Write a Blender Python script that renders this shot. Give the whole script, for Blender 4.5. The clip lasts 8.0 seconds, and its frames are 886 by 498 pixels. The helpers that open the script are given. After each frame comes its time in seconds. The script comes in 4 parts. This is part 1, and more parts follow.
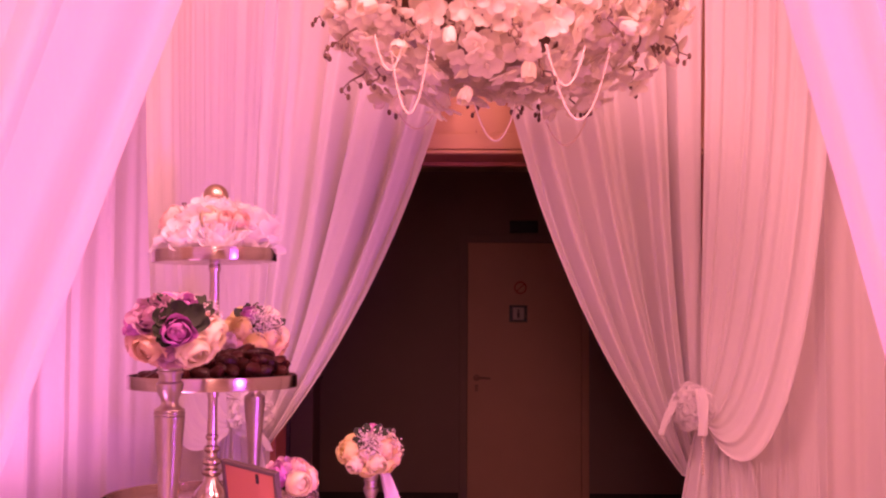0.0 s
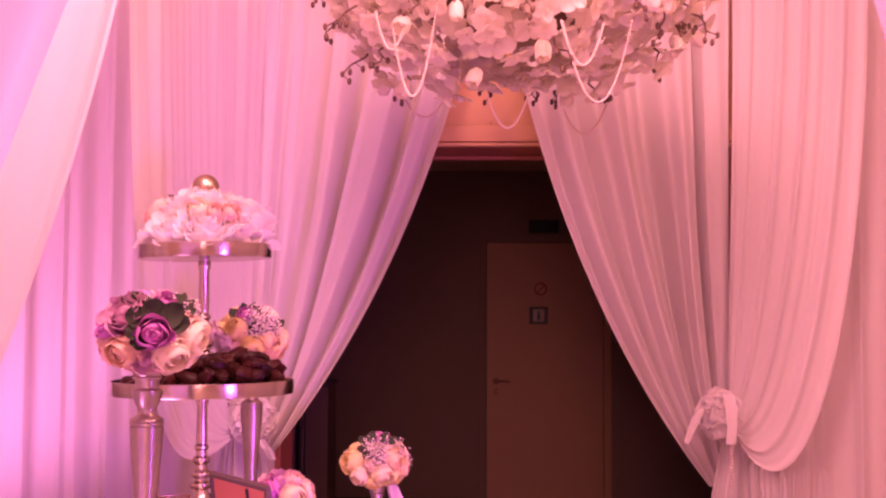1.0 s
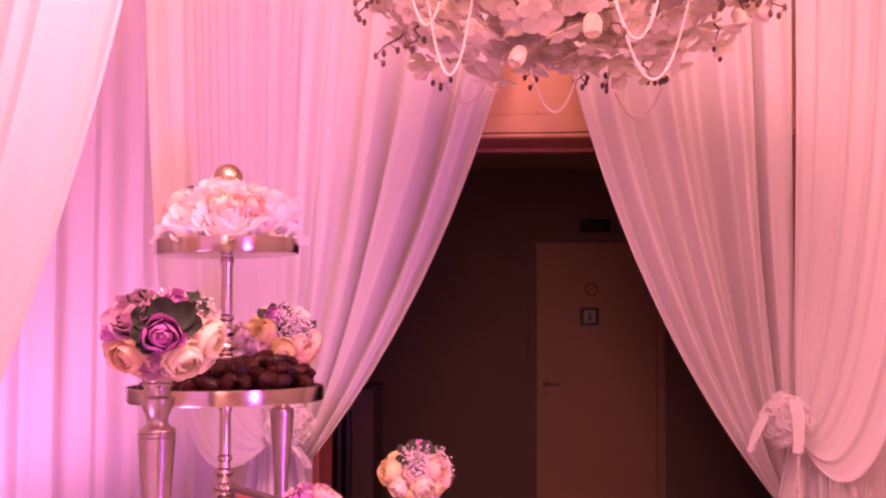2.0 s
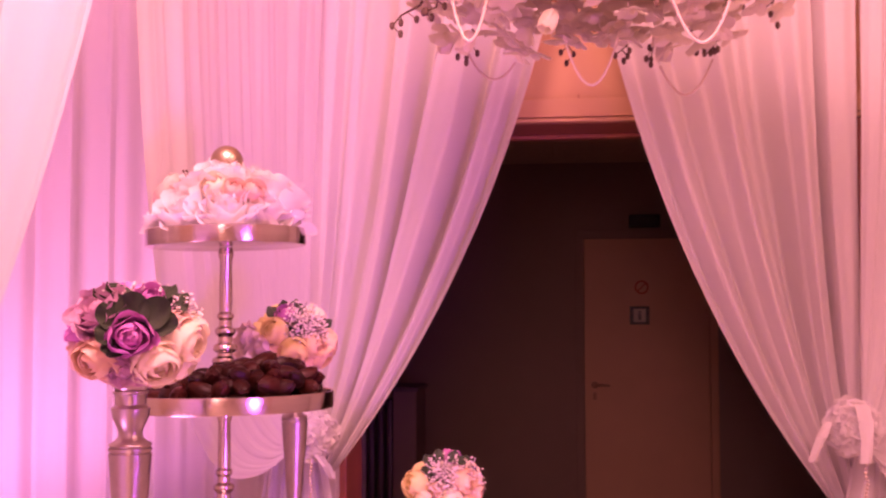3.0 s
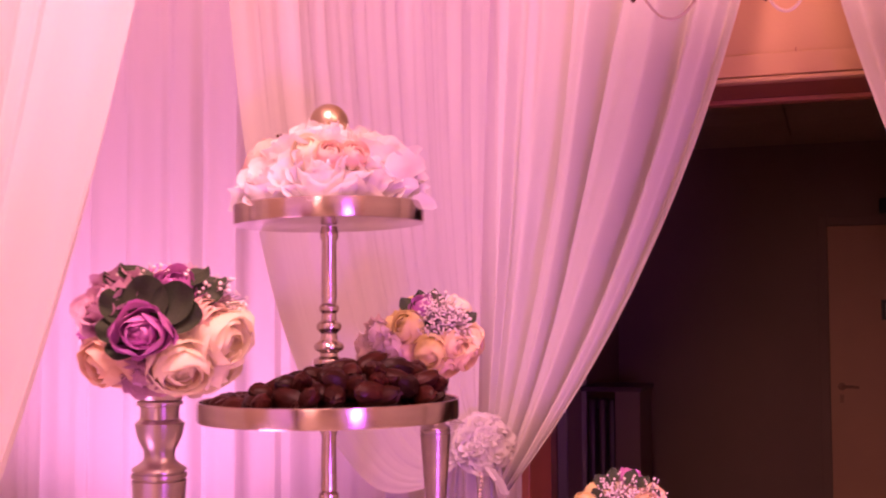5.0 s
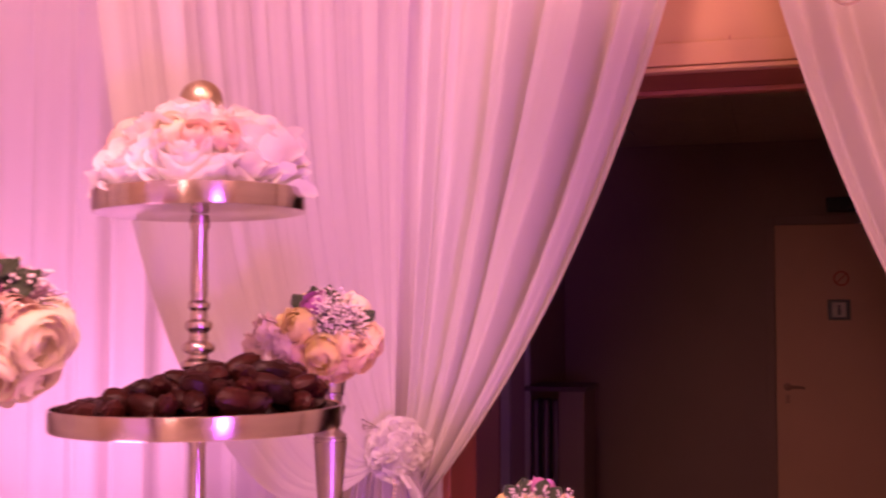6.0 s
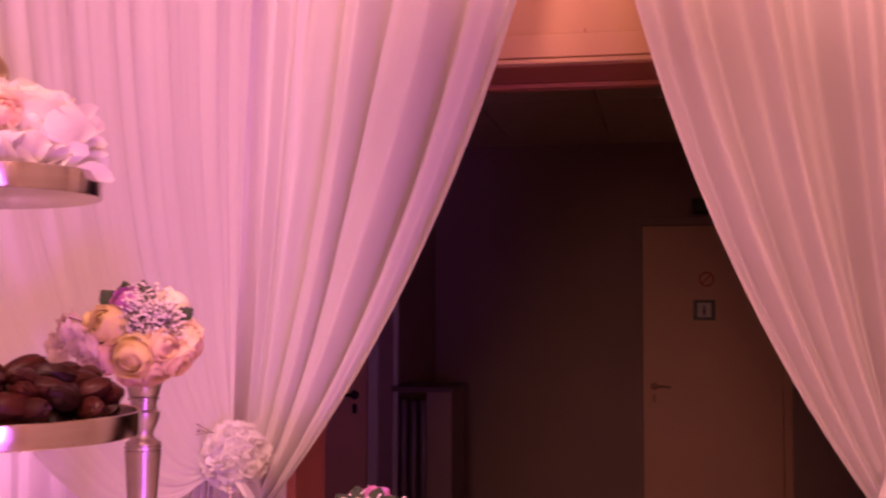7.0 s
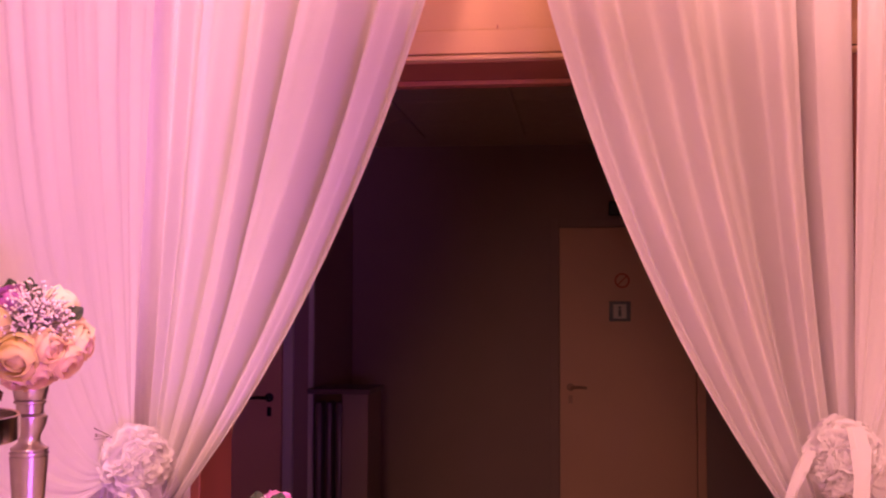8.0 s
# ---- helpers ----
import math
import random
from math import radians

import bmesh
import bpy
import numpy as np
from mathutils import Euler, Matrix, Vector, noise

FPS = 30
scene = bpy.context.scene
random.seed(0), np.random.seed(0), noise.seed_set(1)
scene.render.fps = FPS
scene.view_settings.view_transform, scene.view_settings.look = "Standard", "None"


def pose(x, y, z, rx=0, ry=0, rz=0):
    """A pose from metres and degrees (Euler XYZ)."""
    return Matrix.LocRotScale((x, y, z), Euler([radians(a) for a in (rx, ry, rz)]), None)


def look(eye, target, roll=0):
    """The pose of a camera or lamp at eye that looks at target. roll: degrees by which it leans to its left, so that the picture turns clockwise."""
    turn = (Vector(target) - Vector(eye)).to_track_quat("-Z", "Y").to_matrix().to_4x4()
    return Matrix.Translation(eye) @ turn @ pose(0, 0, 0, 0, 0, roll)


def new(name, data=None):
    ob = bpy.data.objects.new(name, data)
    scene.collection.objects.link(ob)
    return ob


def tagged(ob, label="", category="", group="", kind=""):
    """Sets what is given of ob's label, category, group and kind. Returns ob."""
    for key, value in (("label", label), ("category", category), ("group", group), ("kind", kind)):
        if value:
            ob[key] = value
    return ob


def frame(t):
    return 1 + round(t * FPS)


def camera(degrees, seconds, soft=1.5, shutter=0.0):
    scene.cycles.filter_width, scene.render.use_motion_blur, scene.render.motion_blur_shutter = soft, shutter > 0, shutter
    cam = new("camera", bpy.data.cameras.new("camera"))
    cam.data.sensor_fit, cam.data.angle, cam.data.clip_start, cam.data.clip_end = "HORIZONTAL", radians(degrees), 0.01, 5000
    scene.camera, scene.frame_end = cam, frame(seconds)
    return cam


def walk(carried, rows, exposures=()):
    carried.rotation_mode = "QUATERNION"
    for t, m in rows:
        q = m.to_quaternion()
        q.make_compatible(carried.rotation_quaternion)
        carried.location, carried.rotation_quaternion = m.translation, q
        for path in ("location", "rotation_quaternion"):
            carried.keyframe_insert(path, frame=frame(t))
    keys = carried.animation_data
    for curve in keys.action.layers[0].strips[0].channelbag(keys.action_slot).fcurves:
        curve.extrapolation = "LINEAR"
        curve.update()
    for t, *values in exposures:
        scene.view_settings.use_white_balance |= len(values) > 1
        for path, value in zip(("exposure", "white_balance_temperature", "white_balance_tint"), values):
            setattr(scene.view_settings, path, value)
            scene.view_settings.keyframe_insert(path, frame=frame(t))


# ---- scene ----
cam = camera(41.6, 8.0, soft=2.2, shutter=0.5)
PATH = [
    (0, (0.148, 0.687, 1.53), (0.124, 2.684, 1.64), 0.3),
    (0.5, (0.163, 0.771, 1.527), (0.124, 2.767, 1.639), 0.25),
    (1, (0.173, 0.868, 1.526), (0.111, 2.863, 1.64), 0.25),
    (2.5, (0.192, 1.149, 1.521), (0.004, 3.136, 1.639), 0.0),
    (3, (0.21, 1.266, 1.519), (-0.025, 3.249, 1.636), -0.1),
    (3.5, (0.232, 1.353, 1.514), (-0.117, 3.318, 1.634), -0.35),
    (4, (0.263, 1.456, 1.514), (-0.216, 3.394, 1.632), -0.3),
    (4.2, (0.275, 1.494, 1.513), (-0.282, 3.412, 1.632), -0.3),
    (5.3, (0.291, 1.697, 1.513), (-0.353, 3.589, 1.625), -0.2),
    (5.5, (0.3, 1.729, 1.513), (-0.345, 3.619, 1.625), -0.15),
    (6, (0.327, 1.799, 1.514), (-0.245, 3.712, 1.622), 0.05),
    (6.5, (0.352, 1.866, 1.514), (-0.124, 3.806, 1.62), 0.2),
    (7, (0.37, 1.917, 1.512), (-0.005, 3.878, 1.62), 0.2),
    (7.5, (0.379, 1.951, 1.51), (0.095, 3.928, 1.619), 0.2),
    (8, (0.385, 1.962, 1.508), (0.144, 3.944, 1.62), 0.15),
]
walk(cam, [(t, look(eye, target, roll)) for t, eye, target, roll in PATH],
     exposures=[(0, -0.13, 6950, 30), (2.5, 0.09, 6520, 13), (5.5, 0.0, 6420, -5), (7, -0.03, 6650, -11), (8, 0.34, 6350, -20)])

# ---------------------------------------------------------------- light
world = bpy.data.worlds.new("world")
world.use_nodes = True
world.node_tree.nodes["Background"].inputs[0].default_value = (0.55, 0.28, 0.32, 1)
world.node_tree.nodes["Background"].inputs[1].default_value = 0.02
scene.world = world


def area_lamp(name, eye, target, size, power, colour):
    data = bpy.data.lights.new(name, "AREA")
    data.shape, data.size, data.energy, data.color = "DISK", size, power, colour
    ob = new(name, data)
    ob.matrix_world = look(eye, target)
    return ob


def spot_lamp(name, eye, target, power, colour, angle=80, blend=0.8, radius=0.06):
    data = bpy.data.lights.new(name, "SPOT")
    data.energy, data.color, data.spot_size, data.spot_blend, data.shadow_soft_size = power, colour, radians(angle), blend, radius
    ob = new(name, data)
    ob.matrix_world = look(eye, target)
    return ob


WARM, ROSE, VIOLET = (1.0, 0.38, 0.365), (1.0, 0.38, 0.52), (0.55, 0.10, 1.0)
PINK = (1.0, 0.33, 0.84)
area_lamp("hall_light_warm", (0.22, -2.6, 2.15), (0.30, 6.0, 1.4), 1.6, 172, WARM)
area_lamp("hall_light_rose", (-0.9, -1.6, 2.7), (-0.6, 4.3, 1.5), 1.0, 30, ROSE)
# Two unseen area lamps added inside the drapes to brighten the doorway curtains.
area_lamp("tent_fill_warm", (1.30, 2.0, 2.8), (0.55, 4.2, 1.35), 0.7, 30, WARM)
area_lamp("tent_fill_rose", (0.0, 1.75, 3.1), (-0.75, 4.2, 1.6), 0.7, 92, (1.0, 0.40, 0.45))
spot_lamp("uplight_left", (-1.60, 3.20, 0.15), (-1.30, 4.3, 2.25), 310, PINK, 64)
spot_lamp("uplight_table", (-0.95, 2.1, 0.2), (0.12, 3.2, 2.1), 70, PINK, 40, radius=0.30)
spot_lamp("uplight_tent_right", (0.97, 1.80, 1.05), (-0.58, 4.1, 1.50), 92, VIOLET, 52, radius=0.16)
spot_lamp("uplight_gate_left", (-0.75, 0.9, 0.3), (-0.40, 1.55, 1.8), 170, VIOLET, 78)
spot_lamp("uplight_gate_right", (1.15, 0.9, 0.3), (0.78, 1.55, 1.8), 105, VIOLET, 78)


# ---------------------------------------------------------------- materials
def material(name, colour, rough=0.6, metal=0.0, vary=0.08, scale=6.0, bump=0.0, bump_scale=80.0, sheen=0.0,
             translucent=0.0, shift=None, random_shade=0.0, coat=0.0, stretch=(1, 1, 1), specular=0.5, brushed=0.0):
    m = bpy.data.materials.new(name)
    m.use_nodes = True
    tree = m.node_tree
    nodes, links = tree.nodes, tree.links
    bsdf = nodes["Principled BSDF"]
    bsdf.inputs["Roughness"].default_value, bsdf.inputs["Metallic"].default_value = rough, metal
    bsdf.inputs["Specular IOR Level"].default_value = specular
    bsdf.inputs["Sheen Weight"].default_value, bsdf.inputs["Coat Weight"].default_value = sheen, coat
    if brushed:
        bsdf.inputs["Anisotropic"].default_value, bsdf.inputs["Anisotropic Rotation"].default_value = brushed, 0.25
        turn = nodes.new("ShaderNodeTangent")
        turn.direction_type, turn.axis = "RADIAL", "Z"
        links.new(turn.outputs[0], bsdf.inputs["Tangent"])
    coord = nodes.new("ShaderNodeTexCoord")
    mapping = nodes.new("ShaderNodeMapping")
    mapping.inputs["Scale"].default_value = stretch
    links.new(coord.outputs["Object"], mapping.inputs[0])
    grain = nodes.new("ShaderNodeTexNoise")
    grain.inputs["Scale"].default_value, grain.inputs["Detail"].default_value = scale, 5
    links.new(mapping.outputs[0], grain.inputs["Vector"])
    ramp = nodes.new("ShaderNodeMix")
    ramp.data_type = "RGBA"
    low = tuple(c * (1 - vary * 2) for c in colour)
    high = tuple(min(1, c * (1 + vary)) for c in (shift or colour))
    ramp.inputs["A"].default_value, ramp.inputs["B"].default_value = (*low, 1), (*high, 1)
    links.new(grain.outputs["Fac"], ramp.inputs["Factor"])
    last = ramp.outputs["Result"]
    if random_shade:
        info = nodes.new("ShaderNodeObjectInfo")
        span = nodes.new("ShaderNodeMapRange")
        span.inputs["To Min"].default_value, span.inputs["To Max"].default_value = 1 - random_shade, 1 + random_shade * 0.5
        links.new(info.outputs["Random"], span.inputs["Value"])
        hue = nodes.new("ShaderNodeHueSaturation")
        links.new(span.outputs[0], hue.inputs["Value"])
        links.new(last, hue.inputs["Color"])
        last = hue.outputs[0]
    links.new(last, bsdf.inputs["Base Color"])
    out = nodes["Material Output"]
    if bump:
        fine = nodes.new("ShaderNodeTexNoise")
        fine.inputs["Scale"].default_value, fine.inputs["Detail"].default_value = bump_scale, 3
        links.new(mapping.outputs[0], fine.inputs["Vector"])
        relief = nodes.new("ShaderNodeBump")
        relief.inputs["Strength"].default_value, relief.inputs["Distance"].default_value = bump, 0.004
        links.new(fine.outputs["Fac"], relief.inputs["Height"])
        links.new(relief.outputs[0], bsdf.inputs["Normal"])
    if translucent:
        trans = nodes.new("ShaderNodeBsdfTranslucent")
        links.new(last, trans.inputs[0])
        mix = nodes.new("ShaderNodeMixShader")
        mix.inputs[0].default_value = translucent
        links.new(bsdf.outputs[0], mix.inputs[1])
        links.new(trans.outputs[0], mix.inputs[2])
        links.new(mix.outputs[0], out.inputs[0])
    return m


VOILE = material("white_voile", (0.80, 0.77, 0.77), 0.75, vary=0.04, scale=3, bump=0.12, bump_scale=260, sheen=0.3, translucent=0.40, stretch=(1, 1, 0.25))
RIBBON = material("lilac_ribbon", (0.62, 0.48, 0.72), 0.4, vary=0.05, scale=9, translucent=0.3)
SILVER = material("brushed_nickel", (0.58, 0.50, 0.47), 0.20, 1.0, vary=0.10, scale=14, bump=0.03, bump_scale=120, stretch=(1, 1, 8), brushed=0.85)
PEWTER = material("antique_silver", (0.48, 0.41, 0.42), 0.36, 1.0, vary=0.20, scale=22, bump=0.12, bump_scale=60, brushed=0.5)
GOLD = material("pale_gold_metal", (0.52, 0.42, 0.29), 0.36, 1.0, vary=0.15, scale=12)
PLASTER = material("beige_plaster", (0.55, 0.34, 0.19), 0.8, vary=0.05, scale=3, bump=0.15, bump_scale=90)
REDWOOD = material("reddish_wood", (0.33, 0.10, 0.068), 0.45, vary=0.18, scale=5, bump=0.06, bump_scale=30, stretch=(1, 1, 0.15))
FARWALL = material("taupe_wall_paint", (0.39, 0.29, 0.25), 0.85, vary=0.07, scale=2, bump=0.1, bump_scale=70)
FARDOOR = material("cream_door_paint", (0.76, 0.47, 0.30), 0.5, vary=0.05, scale=2.5)
CEILTILE = material("mineral_ceiling_tile", (0.78, 0.66, 0.50), 0.9, vary=0.08, scale=30, bump=0.3, bump_scale=150)
FLOORMAT = material("brown_floor_vinyl", (0.31, 0.22, 0.16), 0.4, vary=0.2, scale=4)
# Floor is never in view; its pale colour is chosen to bounce light up.
HALLFLOOR = material("pale_bounce_floor", (0.55, 0.48, 0.43), 0.5, vary=0.1, scale=3, bump=0.1, bump_scale=60)
HALLPAINT = material("cream_hall_paint", (0.66, 0.55, 0.48), 0.85, vary=0.05, scale=2)
DULLMETAL = material("dull_handle_metal", (0.46, 0.28, 0.19), 0.5, 0.3, vary=0.1)
DARK = material("dark_plastic", (0.02, 0.018, 0.018), 0.4, vary=0.1)
BLACKMETAL = material("black_metal", (0.02, 0.02, 0.022), 0.35, 0.6, vary=0.1)
RADPAINT = material("old_radiator_enamel", (0.16, 0.11, 0.12), 0.4, vary=0.1)
SIGNWHITE = material("sign_white", (0.7, 0.66, 0.62), 0.5, vary=0.03)
SIGNRED = material("sign_red", (0.55, 0.10, 0.05), 0.5, vary=0.03)
SKIRT = material("dark_skirting", (0.06, 0.04, 0.035), 0.6, vary=0.1)
ROSE_CREAM = material("cream_rose_petal", (0.92, 0.84, 0.62), 0.55, vary=0.08, scale=22, translucent=0.40, shift=(0.92, 0.82, 0.66), sheen=0.2)
ROSE_PEACH = material("peach_rose_petal", (0.93, 0.76, 0.57), 0.55, vary=0.08, scale=22, translucent=0.40, shift=(0.90, 0.68, 0.48), sheen=0.2)
ROSE_PINK = material("blush_rose_petal", (0.89, 0.66, 0.58), 0.55, vary=0.10, scale=22, translucent=0.40, sheen=0.2)
ROSE_PURPLE = material("purple_kale_petal", (0.57, 0.15, 0.54), 0.55, vary=0.16, scale=26, translucent=0.2, shift=(0.66, 0.26, 0.62))
ROSE_LILAC = material("lilac_kale_petal", (0.60, 0.30, 0.50), 0.6, vary=0.16, scale=40, translucent=0.2, shift=(0.68, 0.46, 0.58))
ROSE_FRINGE = material("pale_lilac_petal", (0.90, 0.66, 0.66), 0.6, vary=0.14, scale=40, translucent=0.3, shift=(0.92, 0.80, 0.78))
ROSE_YELLOW = material("yellow_rose_petal", (0.93, 0.80, 0.42), 0.55, vary=0.08, scale=22, translucent=0.40, sheen=0.2)
PETAL_WHITE = material("white_silk_petal", (0.92, 0.89, 0.89), 0.6, vary=0.05, scale=30, translucent=0.45, sheen=0.3)
PETAL_IVORY = material("ivory_orchid_petal", (0.92, 0.85, 0.66), 0.6, vary=0.05, scale=24, translucent=0.50, sheen=0.2, random_shade=0.10, shift=(0.92, 0.87, 0.78))
LEAFMAT = material("dark_green_leaf", (0.024, 0.040, 0.022), 0.6, specular=0.25, vary=0.2, scale=30, translucent=0.08, shift=(0.045, 0.062, 0.034))
STEMMAT = material("dark_brown_stem", (0.10, 0.055, 0.035), 0.6, vary=0.2, scale=40)
GYPMAT = material("white_gypsophila", (0.80, 0.70, 0.70), 0.7, vary=0.06, scale=30)
GYPSTEM = material("pale_green_stem", (0.30, 0.26, 0.24), 0.7, vary=0.15, scale=40)
PEARL = material("ivory_pearl", (0.58, 0.48, 0.41), 0.35, vary=0.03, coat=0.2)
FOAM = material("brown_gap_foam", (0.16, 0.09, 0.05), 0.9, vary=0.25, scale=40, bump=0.4, bump_scale=120)
FRAMEMAT = material("dark_frame_lacquer", (0.10, 0.07, 0.08), 0.4, vary=0.1, scale=30)
DATEMAT = material("glossy_date_skin", (0.012, 0.003, 0.0025), 0.42, vary=0.3, scale=60, bump=0.5, bump_scale=120, shift=(0.036, 0.007, 0.005), random_shade=0.6, specular=0.16, stretch=(0.35, 1, 1))
TULLE = material("sheer_tulle", (0.86, 0.80, 0.78), 0.7, vary=0.04, translucent=0.5)
PHOTOBACK = material("photo_paper", (0.55, 0.20, 0.18), 0.45, vary=0.06, scale=6)
LINEN = material("white_tablecloth", (0.74, 0.70, 0.70), 0.8, vary=0.04, scale=10, bump=0.2, bump_scale=300)


# ---------------------------------------------------------------- mesh helpers
def mesh_of(name, bm, mat, smooth=True):
    me = bpy.data.meshes.new(name)
    bm.normal_update()
    bm.to_mesh(me)
    bm.free()
    for m in mat if isinstance(mat, (list, tuple)) else [mat]:
        me.materials.append(m)
    if smooth:
        me.shade_smooth()
        me.set_sharp_from_angle(angle=radians(38))
    return me


def part(name, bm, mat, parent=None, label="", smooth=True):
    """A bmesh (or a ready mesh) as one object under a thing or a part."""
    me = bm if isinstance(bm, bpy.types.Mesh) else mesh_of(name, bm, mat, smooth)
    ob = new(name, me)
    ob.parent = parent
    return tagged(ob, label)


def thing(name, label, category, m=None, group="", kind=""):
    ob = new(name)
    ob.empty_display_size = 0.05
    ob.matrix_world = m or Matrix()
    return tagged(ob, label, category, group, kind)


def box(bm, x0, x1, y0, y1, z0, z1, bevel=0.0):
    made = bmesh.ops.create_cube(bm, size=1, matrix=Matrix.LocRotScale(((x0 + x1) / 2, (y0 + y1) / 2, (z0 + z1) / 2), None, (x1 - x0, y1 - y0, z1 - z0)))
    if bevel:
        edges = list({e for v in made["verts"] for e in v.link_edges})
        bmesh.ops.bevel(bm, geom=edges, offset=bevel, segments=2, affect="EDGES", profile=0.5)
    return bm


def boxed(*args, bevel=0.0):
    return box(bmesh.new(), *args, bevel=bevel)


def grid(bm, rows, closed=False):
    """Faces over rows of points."""
    verts = [[bm.verts.new(p) for p in row] for row in rows]
    for a, b in zip(verts, verts[1:]):
        n = len(a)
        for i in range(n if closed else n - 1):
            j = (i + 1) % n
            bm.faces.new((a[i], a[j], b[j], b[i]))
    return verts


def lathe(profile, steps=40, bm=None, at=(0, 0, 0)):
    """A turned body: profile is rows of radius, height."""
    bm = bm or bmesh.new()
    rows = [[(at[0] + r * math.cos(2 * math.pi * i / steps), at[1] + r * math.sin(2 * math.pi * i / steps), at[2] + z) for i in range(steps)] for r, z in profile]
    verts = grid(bm, rows, closed=True)
    bm.faces.new(list(reversed(verts[0])))
    bm.faces.new(verts[-1])
    bmesh.ops.recalc_face_normals(bm, faces=bm.faces)
    return bm


def tube(bm, points, radius, sides=6):
    points = [Vector(p) for p in points]
    rows = []
    for i, p in enumerate(points):
        d = (points[min(i + 1, len(points) - 1)] - points[max(i - 1, 0)]).normalized()
        a = d.orthogonal().normalized() if not rows else (a - d * a.dot(d)).normalized()
        b = d.cross(a)
        r = radius[i] if isinstance(radius, (list, tuple)) else radius
        rows.append([p + r * (a * math.cos(2 * math.pi * k / sides) + b * math.sin(2 * math.pi * k / sides)) for k in range(sides)])
    verts = grid(bm, rows, closed=True)
    bm.faces.new(list(reversed(verts[0])))
    bm.faces.new(verts[-1])
    return bm


def ball(bm, at, radius, u=8, v=6, squash=(1, 1, 1)):
    bmesh.ops.create_uvsphere(bm, u_segments=u, v_segments=v, radius=1, matrix=Matrix.LocRotScale(at, None, [radius * s for s in squash]))
    return bm


def wave(s, seed):
    """Uneven folds: a sum of waves over s, between about -1 and 1."""
    return 0.55 * math.sin(s + seed) + 0.3 * math.sin(1.73 * s + 2.1 * seed + 0.6) + 0.22 * math.sin(2.9 * s + 0.7 * seed)


def sheet(place, across, down, folds, depth, seed=0.0):
    """A hanging cloth: place(u, v) gives its resting surface, u across and v down; depth(u, v) the height of its folds."""
    bm = bmesh.new()
    rows = []
    for j in range(down + 1):
        v = j / down
        row = []
        for i in range(across + 1):
            u = i / across
            p = Vector(place(u, v))
            drift = 0.35 * math.sin(2.3 * v + 5 * u + seed)
            s = u * folds * 2 * math.pi + drift
            d = depth(u, v)
            fine = 0.035 * math.sin(3.7 * s + 4 * seed + 1.5 * v) * (0.5 + 0.5 * math.sin(0.8 * s + seed))
            edge = min(1.0, 6 * u, 6 * (1 - u))
            row.append((p.x + 0.35 * d * edge * math.cos(s * 1.31 + seed), p.y + d * (1 - 2 * max(0.0, 0.5 - 0.5 * wave(s, seed)) ** 1.7 + fine) + 0.2 * d * math.sin(7 * v + 3 * seed + 10 * u), p.z))
        rows.append(row)
    grid(bm, rows)
    return bm


def bezier(a, b, c, d, t):
    s = 1 - t
    return tuple(s**3 * p + 3 * s * s * t * q + 3 * s * t * t * r + t**3 * w for p, q, r, w in zip(a, b, c, d))


# ---------------------------------------------------------------- the two rooms
WALL_Y, WALL_T = 4.35, 0.20
OPEN_L, OPEN_R, OPEN_H = -0.413, 0.915, 2.030
HALL_L, HALL_R, HALL_BACK, HALL_H = -2.6, 3.0, -3.0, 3.3
FAR_Y, FAR_L, FAR_R, FAR_H = 9.31, -2.4, 2.6, 2.56


def setting(name, bm, mat, label, category, smooth=False):
    return tagged(part(name, bm, mat, smooth=smooth), label, category, kind="structure")


setting("floor", boxed(HALL_L, HALL_R, HALL_BACK, WALL_Y, -0.1, 0.0), HALLFLOOR, "unseen hall floor, pale to bounce light upward", "floor")
setting("floor_far_room", boxed(FAR_L, FAR_R, WALL_Y, FAR_Y, -0.1, 0.0), FLOORMAT, "brown vinyl floor of the unlit room", "floor")
setting("ceiling", boxed(HALL_L, HALL_R, HALL_BACK, WALL_Y + WALL_T, HALL_H, HALL_H + 0.1), HALLPAINT, "cream painted hall ceiling", "ceiling")
setting("wall_west", boxed(HALL_L - 0.15, HALL_L, HALL_BACK, WALL_Y, 0, HALL_H), HALLPAINT, "cream painted hall wall behind the drapes", "wall")
setting("wall_east", boxed(HALL_R, HALL_R + 0.15, HALL_BACK, WALL_Y, 0, HALL_H), HALLPAINT, "cream painted hall wall behind the drapes", "wall")
setting("wall_south", boxed(HALL_L, HALL_R, HALL_BACK - 0.15, HALL_BACK, 0, HALL_H), HALLPAINT, "cream painted hall wall", "wall")

bm = bmesh.new()
box(bm, HALL_L, OPEN_L - 0.06, WALL_Y, WALL_Y + WALL_T, 0, HALL_H)
box(bm, OPEN_R + 0.06, HALL_R, WALL_Y, WALL_Y + WALL_T, 0, HALL_H)
box(bm, OPEN_L - 0.06, OPEN_R + 0.06, WALL_Y, WALL_Y + WALL_T, OPEN_H + 0.021, HALL_H)
setting("wall_north", bm, PLASTER, "beige plaster wall with a wide doorway", "wall")
frame_1 = thing("door_1", "reddish wooden frame of a wide open doorway", "door frame", kind="structure")
part("jamb", boxed(OPEN_L - 0.06, OPEN_L, WALL_Y - 0.012, WALL_Y + WALL_T + 0.01, 0, OPEN_H, bevel=0.004), REDWOOD, frame_1, smooth=False)
part("jamb", boxed(OPEN_R, OPEN_R + 0.06, WALL_Y - 0.012, WALL_Y + WALL_T + 0.01, 0, OPEN_H, bevel=0.004), REDWOOD, frame_1, smooth=False)
